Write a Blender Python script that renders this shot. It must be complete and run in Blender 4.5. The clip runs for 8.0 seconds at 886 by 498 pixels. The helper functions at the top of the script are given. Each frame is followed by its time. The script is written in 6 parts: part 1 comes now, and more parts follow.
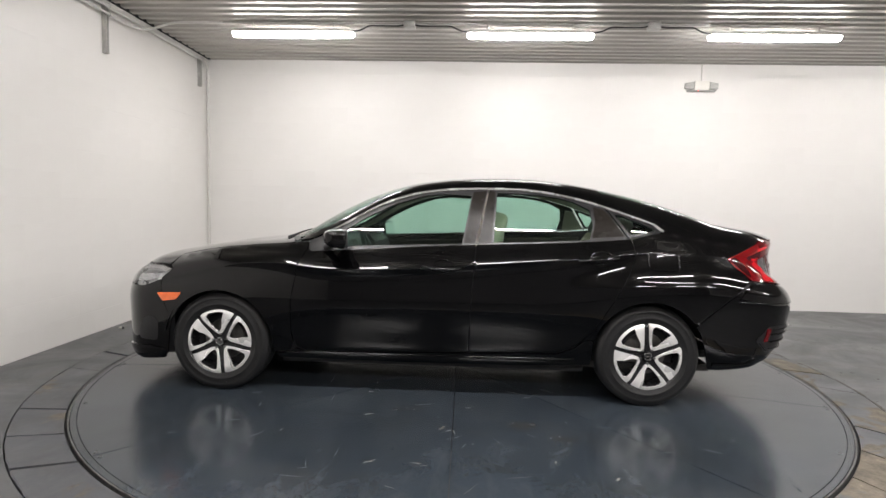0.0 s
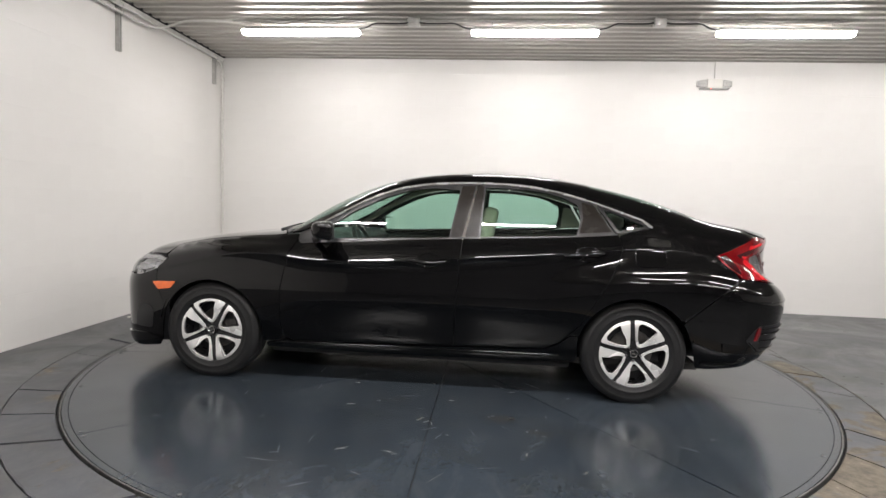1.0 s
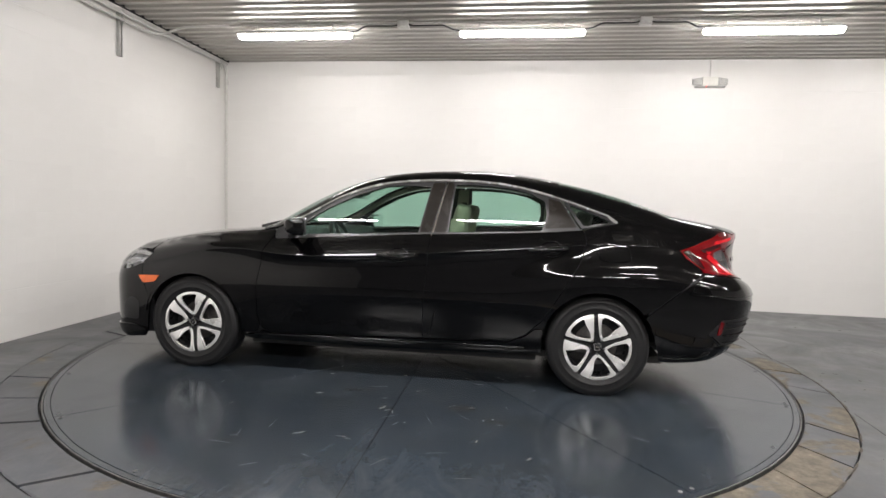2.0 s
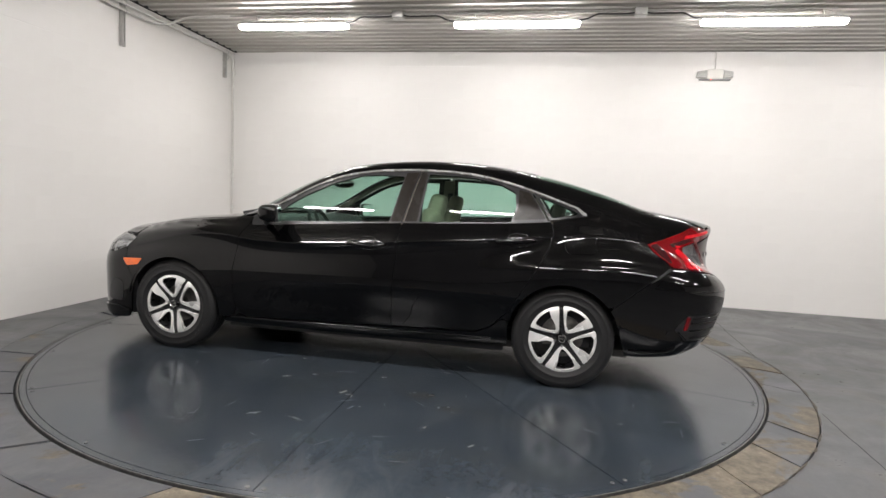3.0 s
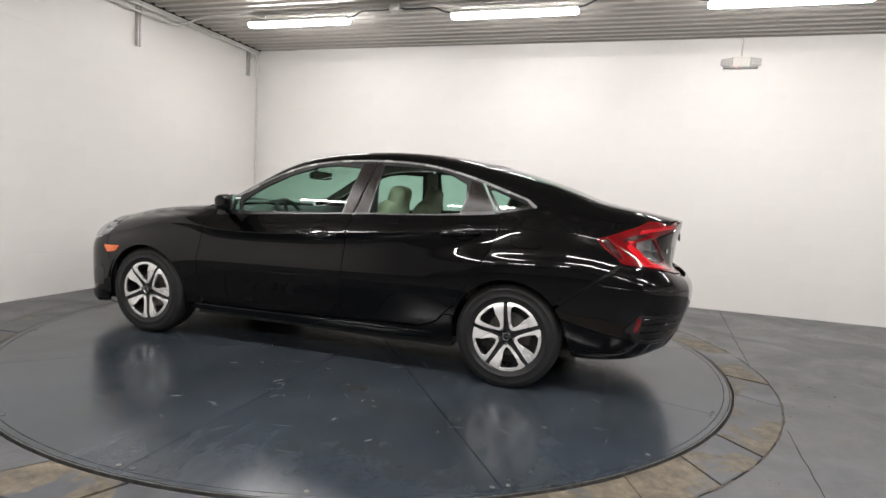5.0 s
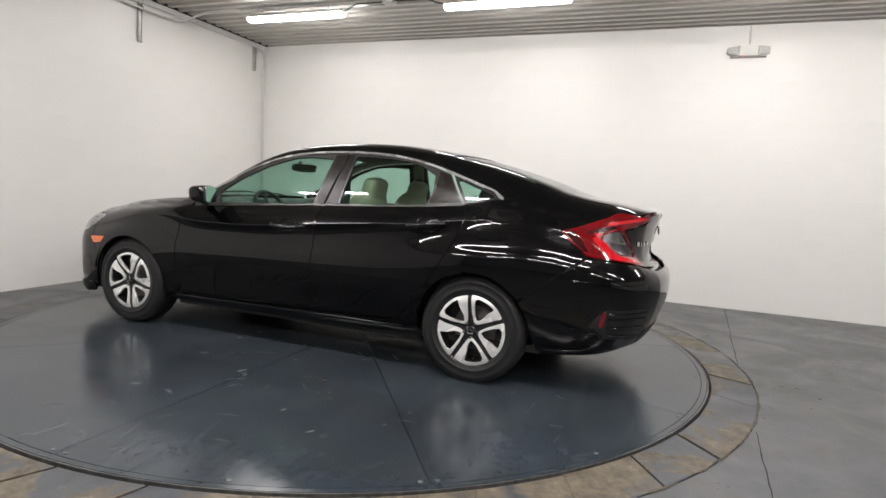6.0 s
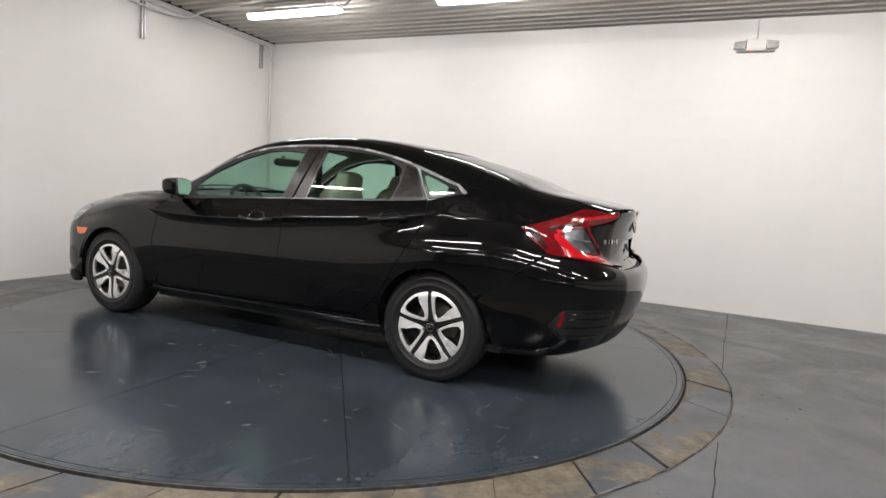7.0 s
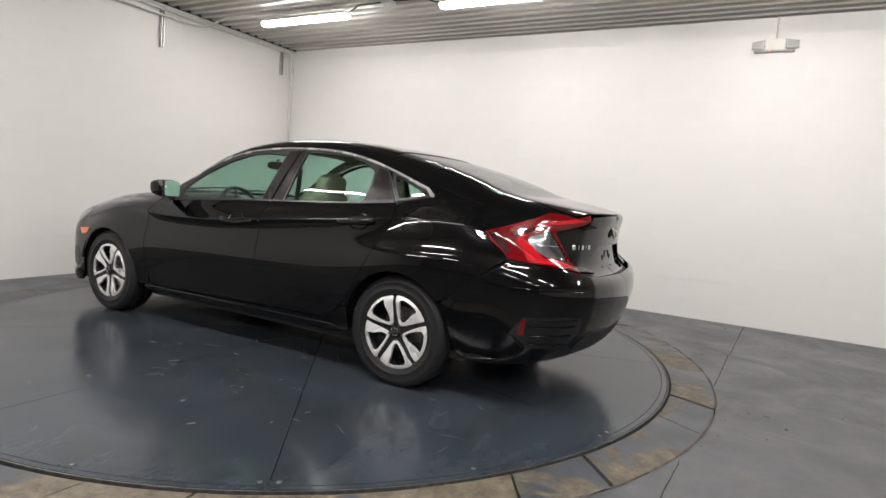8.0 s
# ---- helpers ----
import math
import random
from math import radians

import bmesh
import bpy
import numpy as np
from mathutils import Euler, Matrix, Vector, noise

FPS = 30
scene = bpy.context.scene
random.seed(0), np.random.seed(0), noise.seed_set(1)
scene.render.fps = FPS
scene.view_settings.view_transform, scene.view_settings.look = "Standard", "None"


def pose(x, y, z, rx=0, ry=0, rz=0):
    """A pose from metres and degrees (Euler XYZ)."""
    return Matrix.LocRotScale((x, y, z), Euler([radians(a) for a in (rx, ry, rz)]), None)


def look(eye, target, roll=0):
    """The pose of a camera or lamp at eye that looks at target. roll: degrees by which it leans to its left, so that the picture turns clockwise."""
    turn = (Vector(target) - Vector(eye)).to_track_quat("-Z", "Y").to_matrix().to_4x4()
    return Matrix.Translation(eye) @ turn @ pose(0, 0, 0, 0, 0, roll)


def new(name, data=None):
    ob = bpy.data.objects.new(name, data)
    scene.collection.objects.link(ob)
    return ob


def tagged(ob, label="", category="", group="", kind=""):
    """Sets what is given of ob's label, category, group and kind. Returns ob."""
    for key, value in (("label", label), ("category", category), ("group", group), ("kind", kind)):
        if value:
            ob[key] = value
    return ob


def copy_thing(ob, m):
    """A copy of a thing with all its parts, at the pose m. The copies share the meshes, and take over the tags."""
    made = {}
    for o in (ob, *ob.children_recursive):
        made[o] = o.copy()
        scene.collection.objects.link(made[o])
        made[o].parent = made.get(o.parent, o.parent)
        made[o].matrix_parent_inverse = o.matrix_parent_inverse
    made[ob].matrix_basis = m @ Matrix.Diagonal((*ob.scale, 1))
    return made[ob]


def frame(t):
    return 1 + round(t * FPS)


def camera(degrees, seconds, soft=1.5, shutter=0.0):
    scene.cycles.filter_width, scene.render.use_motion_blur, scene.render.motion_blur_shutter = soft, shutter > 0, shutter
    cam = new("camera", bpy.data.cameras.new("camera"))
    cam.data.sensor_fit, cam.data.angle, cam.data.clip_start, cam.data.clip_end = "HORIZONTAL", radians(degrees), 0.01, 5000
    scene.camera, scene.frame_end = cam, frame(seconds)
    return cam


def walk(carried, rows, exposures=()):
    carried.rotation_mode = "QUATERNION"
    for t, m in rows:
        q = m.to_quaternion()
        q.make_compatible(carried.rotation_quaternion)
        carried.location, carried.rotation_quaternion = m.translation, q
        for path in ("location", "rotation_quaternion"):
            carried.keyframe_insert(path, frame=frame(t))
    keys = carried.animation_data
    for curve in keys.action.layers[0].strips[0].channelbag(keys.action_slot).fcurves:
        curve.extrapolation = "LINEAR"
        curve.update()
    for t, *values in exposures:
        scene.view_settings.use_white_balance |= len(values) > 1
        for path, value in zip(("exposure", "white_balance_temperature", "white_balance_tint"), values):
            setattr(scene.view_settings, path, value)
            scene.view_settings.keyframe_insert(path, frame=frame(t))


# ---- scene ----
cam = camera(75.2, 8.0)
PATH = [
    (0, (0.253, -4.412, 1.229), (0.15, -2.421, 1.076), 1.3),
    (0.5, (0.385, -4.405, 1.215), (0.236, -2.417, 1.057), 1.9),
    (1, (0.512, -4.419, 1.19), (0.315, -2.434, 1.038), 1.9),
    (1.5, (0.678, -4.481, 1.173), (0.44, -2.5, 1.033), 1.5),
    (3, (1.257, -4.451, 1.159), (0.884, -2.494, 0.983), 2.7),
    (3.5, (1.404, -4.383, 1.163), (0.977, -2.438, 0.982), 2.5),
    (4, (1.6, -4.322, 1.155), (1.106, -2.393, 0.967), 2.8),
    (4.5, (1.806, -4.253, 1.145), (1.25, -2.341, 0.959), 3.0),
    (6, (2.357, -3.991, 1.127), (1.643, -2.134, 0.922), 3.2),
    (6.5, (2.537, -3.883, 1.108), (1.771, -2.048, 0.899), 3.2),
    (7, (2.703, -3.769, 1.111), (1.89, -1.954, 0.903), 3.8),
    (7.5, (2.889, -3.651, 1.118), (2.015, -1.864, 0.907), 4.2),
    (8, (3.076, -3.519, 1.116), (2.12, -1.773, 0.922), 4.2),
]
walk(cam, [(t, look(eye, target, roll)) for t, eye, target, roll in PATH], [(0, 0.09), (4, 0.04), (8, -0.05)])

# ==== build ====
# ---------------------------------------------------------------- light and world
world = bpy.data.worlds.new("world")
scene.world = world
world.use_nodes = True
world.node_tree.nodes["Background"].inputs[0].default_value = (0.8, 0.85, 0.9, 1)
world.node_tree.nodes["Background"].inputs[1].default_value = 0.02
LAMP_POWER = (61.0, 124.0, 124.0)      # emission of the tubes, row by row, set unequal to even out the walls: long tubes at the back, short ones in front


# ---------------------------------------------------------------- materials
def lin(h):
    return tuple(((c / 255) / 12.92 if c <= 10 else ((c / 255 + 0.055) / 1.055) ** 2.4) for c in h)


class Mat:
    """A small builder round one principled node material."""

    def __init__(self, name, colour=(0.5, 0.5, 0.5), rough=0.5, metal=0.0, **inputs):
        self.m = bpy.data.materials.new(name)
        self.m.use_nodes = True
        self.t = self.m.node_tree
        self.b = self.t.nodes["Principled BSDF"]
        self.b.inputs["Base Color"].default_value = (*colour, 1)
        self.b.inputs["Roughness"].default_value = rough
        self.b.inputs["Metallic"].default_value = metal
        for k, v in inputs.items():
            self.b.inputs[k.replace("_", " ")].default_value = v
        self.co = None

    def node(self, kind, **inputs):
        n = self.t.nodes.new(kind)
        for k, v in inputs.items():
            n.inputs[k.replace("_", " ")].default_value = v
        return n

    def link(self, a, b):
        self.t.links.new(a, b)

    def coords(self, which="Object"):
        if self.co is None:
            self.co = self.t.nodes.new("ShaderNodeTexCoord")
        return self.co.outputs[which]

    def noise(self, scale, detail=4.0, rough=0.55, stretch=None, which="Object", distort=0.0):
        n = self.node("ShaderNodeTexNoise", Scale=scale, Detail=detail, Roughness=rough, Distortion=distort)
        src = self.coords(which)
        if stretch:
            mp = self.t.nodes.new("ShaderNodeMapping")
            mp.inputs["Scale"].default_value = stretch
            self.link(src, mp.inputs["Vector"])
            src = mp.outputs[0]
        self.link(src, n.inputs["Vector"])
        return n.outputs["Fac"]

    def ramp(self, fac, *stops):
        r = self.t.nodes.new("ShaderNodeValToRGB")
        e = r.color_ramp.elements
        while len(e) < len(stops):
            e.new(0.5)
        for el, (p, c) in zip(e, stops):
            el.position = p
            el.color = (*c, 1) if isinstance(c, (tuple, list)) else (c, c, c, 1)
        self.link(fac, r.inputs[0])
        return r.outputs[0]

    def mix(self, fac, a, b, mode="MIX"):
        n = self.t.nodes.new("ShaderNodeMix")
        n.data_type = "RGBA"
        n.blend_type = mode
        for sock, val in ((n.inputs[0], fac), (n.inputs[6], a), (n.inputs[7], b)):
            if hasattr(val, "is_linked"):
                self.link(val, sock)
            else:
                sock.default_value = val if isinstance(val, float) else (*val, 1)
        return n.outputs[2]

    def math(self, op, a, b=0.0):
        n = self.t.nodes.new("ShaderNodeMath")
        n.operation = op
        for sock, val in ((n.inputs[0], a), (n.inputs[1], b)):
            if hasattr(val, "is_linked"):
                self.link(val, sock)
            else:
                sock.default_value = val
        return n.outputs[0]

    def colour(self, out):
        self.link(out, self.b.inputs["Base Color"])
        return self

    def rough(self, out):
        self.link(out, self.b.inputs["Roughness"])
        return self

    def bump(self, height, strength=0.3, distance=0.01):
        n = self.node("ShaderNodeBump", Strength=strength, Distance=distance)
        self.link(height, n.inputs["Height"])
        self.link(n.outputs[0], self.b.inputs["Normal"])
        return self


def simple(name, colour, rough=0.5, metal=0.0, grain=0.0, scale=60.0, bump=0.0, **kw):
    """A plain surface with a little variation of tone and fine relief."""
    m = Mat(name, colour, rough, metal, **kw)
    if grain:
        f = m.noise(scale, 5)
        lo = tuple(c * (1 - grain) for c in colour)
        hi = tuple(min(1, c * (1 + grain)) for c in colour)
        m.colour(m.ramp(f, (0.3, lo), (0.7, hi)))
        m.rough(m.ramp(m.noise(scale * 0.23, 3), (0.3, max(0.02, rough * 0.85)), (0.7, min(1, rough * 1.15))))
        if bump:
            m.bump(f, bump, 0.002)
    return m.m


def wall_material():
    m = Mat("white_wall_paint", (0.78, 0.77, 0.75), 0.42)
    big = m.noise(0.9, 4)
    info = m.t.nodes.new("ShaderNodeObjectInfo")
    tone = m.ramp(big, (0.3, (0.79, 0.775, 0.75)), (0.7, (0.84, 0.83, 0.805)))
    each = m.ramp(info.outputs["Random"], (0.0, 0.985), (1.0, 1.0))
    m.colour(m.mix(1.0, tone, each, "MULTIPLY"))
    m.rough(m.ramp(m.noise(3.0, 3), (0.3, 0.34), (0.7, 0.5)))
    fine = m.noise(140, 6, 0.6)
    mid = m.noise(9, 3)
    m.bump(m.math("ADD", m.math("MULTIPLY", fine, 0.5), m.math("MULTIPLY", mid, 1.2)), 0.22, 0.004)
    return m.m


def concrete_material(name, base, gloss=0.3, worn=0.0, wear_scale=2.2, streak=None, mottle=0.5):
    """Grey floor paint on concrete; worn: how much of the tan concrete shows."""
    m = Mat(name, base, gloss)
    lo, hi = tuple(c * 0.70 for c in base), tuple(c * 1.28 for c in base)
    tone = m.ramp(m.noise(1.1, 6, 0.6, streak), (0.32, lo), (0.68, hi))
    fine = m.noise(46, 5, 0.65)
    tone = m.mix(0.5, tone, m.ramp(fine, (0.3, tuple(c * 0.88 for c in base)), (0.72, tuple(c * 1.12 for c in base))))
    # small scuffs and specks of dust
    specks = m.ramp(m.noise(17, 7, 0.72), (0.66, 0.0), (0.74, 1.0))
    tone = m.mix(m.math("MULTIPLY", specks, 0.06), tone, (0.22, 0.205, 0.17))
    smear = m.ramp(m.noise(2.7, 7, 0.7, (1, 1.6, 1), distort=0.5), (0.50, 0.0), (0.68, 0.6))
    tone = m.mix(smear, tone, tuple(c * k for c, k in zip(base, (0.98, 0.86, 0.66))))
    scratch = m.ramp(m.noise(9, 8, 0.75, (0.5, 3.0, 1), distort=0.3), (0.67, 0.0), (0.72, 0.5))
    tone = m.mix(scratch, tone, (0.17, 0.16, 0.14))
    rough = m.ramp(m.noise(1.7, 7, 0.68, distort=0.6), (0.3, gloss * 0.72), (0.7, gloss * 1.5))
    haze = m.ramp(m.noise(5.5, 8, 0.7, (1.0, 0.45, 1), distort=0.8), (0.48, 0.0), (0.68, mottle))
    tone = m.mix(haze, tone, tuple(c * k for c, k in zip(base, (1.75, 1.62, 1.45))))
    wash = m.ramp(m.noise(0.55, 5, 0.6, (1.6, 0.7, 1), distort=1.2), (0.36, 0.82), (0.66, 1.14))
    tone = m.mix(1.0, tone, wash, "MULTIPLY")
    if worn:
        each = m.t.nodes.new("ShaderNodeObjectInfo").outputs["Random"]
        field = m.math("ADD", m.noise(wear_scale, 6, 0.64, distort=0.5), m.math("MULTIPLY", m.math("SUBTRACT", each, 0.5), 0.09))
        w = m.ramp(field, (0.50 - worn, 1.0), (0.545 - worn, 0.0))
        w = m.math("SUBTRACT", 1.0, w)
        tan = m.ramp(m.noise(11, 9, 0.75), (0.32, (0.040, 0.034, 0.025)), (0.47, (0.105, 0.088, 0.063)), (0.60, (0.165, 0.140, 0.102)), (0.72, (0.30, 0.27, 0.215)))
        tone = m.mix(w, tone, tan)
        rough = m.mix(w, rough, (0.55, 0.55, 0.55))
    m.colour(tone)
    m.rough(rough)
    m.bump(m.math("ADD", fine, m.math("MULTIPLY", m.noise(4, 4), 1.5)), 0.10, 0.003)
    return m.m


def deck_material():
    m = Mat("galvanised_deck", (0.45, 0.44, 0.42), 0.42, 0.25)
    tone = m.ramp(m.noise(2.2, 5, 0.6, (0.25, 3, 3)), (0.3, (0.41, 0.395, 0.36)), (0.7, (0.53, 0.515, 0.475)))
    spot = m.ramp(m.noise(24, 5, 0.7), (0.62, 0.0), (0.75, 0.35))
    m.colour(m.mix(spot, tone, (0.28, 0.27, 0.25)))
    m.rough(m.ramp(m.noise(5, 4, 0.6, (0.3, 2, 2)), (0.3, 0.30), (0.7, 0.46)))
    m.bump(m.noise(60, 3), 0.05, 0.002)
    return m.m


WALL = wall_material()
DARKWALL = simple("grey_wall_paint", (0.22, 0.22, 0.23), 0.6, grain=0.2, scale=1.2)
FLOOR = concrete_material("grey_floor_paint", (0.072, 0.076, 0.082), 0.34, streak=(1, 2.2, 1), mottle=0.35)
TABLE = concrete_material("turntable_paint", (0.032, 0.041, 0.052), 0.165, mottle=0.7)
RINGS = [concrete_material("ring_paint_worn", (0.056, 0.062, 0.072), 0.36, worn=0.03, wear_scale=2.6),
         concrete_material("ring_paint", (0.066, 0.071, 0.080), 0.36, worn=-0.10, wear_scale=2.6)]
CRUMBLE = simple("crumbled_concrete", (0.085, 0.074, 0.058), 0.8, grain=0.55, scale=110, bump=0.6)
DECK = deck_material()
CONDUIT = simple("conduit_paint", (0.66, 0.65, 0.62), 0.38, 0.0, grain=0.06, scale=20)
STEEL = simple("zinc_steel", (0.50, 0.50, 0.48), 0.36, 0.8, grain=0.12, scale=25)
JOINT = simple("joint_dark", (0.010, 0.010, 0.011), 0.75, grain=0.3, scale=40)
RUBBER_GAP = simple("gap_rubber", (0.014, 0.014, 0.015), 0.6, grain=0.25, scale=50)
STEEL_RIM = simple("worn_steel_edge", (0.16, 0.16, 0.155), 0.42, 0.7, grain=0.3, scale=30)
WHITE_PLASTIC = simple("white_plastic", (0.74, 0.73, 0.68), 0.4, grain=0.03, scale=30)
GREY_PLASTIC = simple("grey_plastic", (0.40, 0.40, 0.385), 0.35, grain=0.08, scale=30)
BLACK_CABLE = simple("black_cable", (0.02, 0.02, 0.02), 0.5, grain=0.2, scale=60)


# ---------------------------------------------------------------- mesh helpers
def mesh_from(name, verts, faces, mat=None, smooth=False):
    me = bpy.data.meshes.new(name)
    me.from_pydata([tuple(v) for v in verts], [], [tuple(f) for f in faces])
    me.update()
    if mat:
        me.materials.append(mat)
    if smooth:
        me.polygons.foreach_set("use_smooth", [True] * len(me.polygons))
    return me


def part(name, me, parent=None, label="", m=None):
    """Links a mesh (or a bmesh with its material) as one object under a thing or a part."""
    ob = new(name, me)
    if parent is not None:
        ob.parent = parent
    if m is not None:
        ob.matrix_basis = m
    if label:
        ob["label"] = label
    return ob


def bm_mesh(name, bm, mat, smooth=True, angle=35):
    me = bpy.data.meshes.new(name)
    bmesh.ops.recalc_face_normals(bm, faces=bm.faces)
    if smooth:
        lim = radians(angle)
        for f in bm.faces:
            f.smooth = True
        for e in bm.edges:
            if len(e.link_faces) == 2 and e.calc_face_angle(0.0) > lim:
                e.smooth = False
    bm.to_mesh(me)
    bm.free()
    me.materials.append(mat)
    return me


def add_box(bm, lo, hi, bevel=0.0, segs=2, m=None):
    r = bmesh.ops.create_cube(bm, size=1.0)
    vs = r["verts"]
    c = [(a + b) / 2 for a, b in zip(lo, hi)]
    s = [abs(b - a) for a, b in zip(lo, hi)]
    for v in vs:
        v.co = Vector((v.co.x * s[0] + c[0], v.co.y * s[1] + c[1], v.co.z * s[2] + c[2]))
    if bevel:
        es = list({e for v in vs for e in v.link_edges})
        r2 = bmesh.ops.bevel(bm, geom=es, offset=bevel, segments=segs, profile=0.5, affect="EDGES")
        vs = list({v for f in r2["faces"] for v in f.verts} | {v for v in vs if v.is_valid})
    if m is not None:
        for v in vs:
            v.co = m @ v.co
    return vs


def box_mesh(name, lo, hi, mat, bevel=0.0, segs=2):
    bm = bmesh.new()
    add_box(bm, lo, hi, bevel, segs)
    return bm_mesh(name, bm, mat)


def add_tube(bm, pts, radius, n=10, caps=True):
    """A round bar along a polyline; radius: one number or one for each point."""
    pts = [Vector(p) for p in pts]
    rs = radius if isinstance(radius, (list, tuple)) else [radius] * len(pts)
    rings, side = [], None
    for i, p in enumerate(pts):
        d = ((pts[min(i + 1, len(pts) - 1)] - p).normalized() + (p - pts[max(i - 1, 0)]).normalized())
        d = d.normalized() if d.length > 1e-6 else Vector((0, 0, 1))
        if side is None:
            side = d.cross(Vector((0, 0, 1)) if abs(d.z) < 0.9 else Vector((1, 0, 0))).normalized()
        side = (side - d * side.dot(d)).normalized()
        up = d.cross(side)
        rings.append([bm.verts.new(p + (side * math.cos(a) + up * math.sin(a)) * rs[i])
                      for a in (2 * math.pi * k / n for k in range(n))])
    for a, b in zip(rings, rings[1:]):
        for k in range(n):
            bm.faces.new((a[k], a[(k + 1) % n], b[(k + 1) % n], b[k]))
    if caps:
        bm.faces.new(rings[0][::-1])
        bm.faces.new(rings[-1])
    return rings


def tube_mesh(name, pts, radius, mat, n=10):
    bm = bmesh.new()
    add_tube(bm, pts, radius, n)
    return bm_mesh(name, bm, mat, angle=50)


def rounded(pts, r, n=5):
    """The polyline with its inner corners rounded."""
    pts = [Vector(p) for p in pts]
    out = [pts[0]]
    for a, b, c in zip(pts, pts[1:], pts[2:]):
        d1, d2 = (a - b), (c - b)
        q = min(r, d1.length * 0.45, d2.length * 0.45)
        p1, p2 = b + d1.normalized() * q, b + d2.normalized() * q
        for k in range(n + 1):
            t = k / n
            out.append((1 - t) ** 2 * p1 + 2 * t * (1 - t) * b + t * t * p2)
    out.append(pts[-1])
    return out


def lathe(name, profile, mat, n=48, axis="y", angle=30):
    """A surface of revolution: profile of (along the axis, radius)."""
    bm = bmesh.new()
    rings = []
    for a, r in profile:
        ring = []
        for k in range(n):
            t = 2 * math.pi * k / n
            c, s = r * math.cos(t), r * math.sin(t)
            ring.append(bm.verts.new((c, a, s) if axis == "y" else (c, s, a)))
        rings.append(ring)
    for p, q in zip(rings, rings[1:]):
        for k in range(n):
            bm.faces.new((p[k], p[(k + 1) % n], q[(k + 1) % n], q[k]))
    return bm_mesh(name, bm, mat, angle=angle)


def empty(name, label="", category="", group="", kind="", at=(0, 0, 0)):
    ob = new(name)
    ob.location = at
    return tagged(ob, label, category, group, kind)


# ---------------------------------------------------------------- the room
BACK_Y, CEIL_Z = 2.97, 3.02
RIGHT_X, FRONT_Y = 9.2, -10.0
LEFT_A, LEFT_B = Vector((-3.22, BACK_Y, 0)), Vector((-2.838, FRONT_Y, 0))     # foot of the side wall
CX, CY, R_TABLE, R_GAP, R_RING = 0.15, 0.0, 2.546, 2.561, 2.815              # turntable


def slab(name, a, b, height, thick, mat):
    """A wall with its inner face from a to b (the room lies to the right of a -> b)."""
    d = (b - a).normalized()
    nrm = Vector((-d.y, d.x, 0)) * thick
    v = [a, b, b + nrm, a + nrm]
    vs = [Vector((p.x, p.y, z)) for z in (0.0, height) for p in v]
    return mesh_from(name, vs, [(0, 3, 2, 1), (4, 5, 6, 7), (0, 1, 5, 4), (1, 2, 6, 5), (2, 3, 7, 6), (3, 0, 4, 7)], mat)


BLOCK_L, BLOCK_H, JOINT_W, JOINT_V = 0.4064, 0.2032, 0.0010, 0.0006


def block_mesh(name, length, mat, top, low, end, gap):
    """One painted block face; top, low, end: how deep the paint dips at its bed and head joints. Origin at its lower left, looking to -y."""
    e, h, d = 0.003, BLOCK_H - JOINT_W - gap, 0.0037
    xs, zs = [0.0, 0.012, length - 0.012, length], [0.0, e, h - e, h]
    vs = []
    for j, z in enumerate(zs):
        for i, x in enumerate(xs):
            y = -d
            if j == 0:
                y += low
            if j == 3:
                y += top
            if i in (0, 3):
                y += end
            vs.append((x, min(y, -0.0002), z))
    return mesh_from(name, vs, [(4 * j + i, 4 * j + i + 1, 4 * j + i + 5, 4 * j + i + 4) for j in range(3) for i in range(3)], mat)


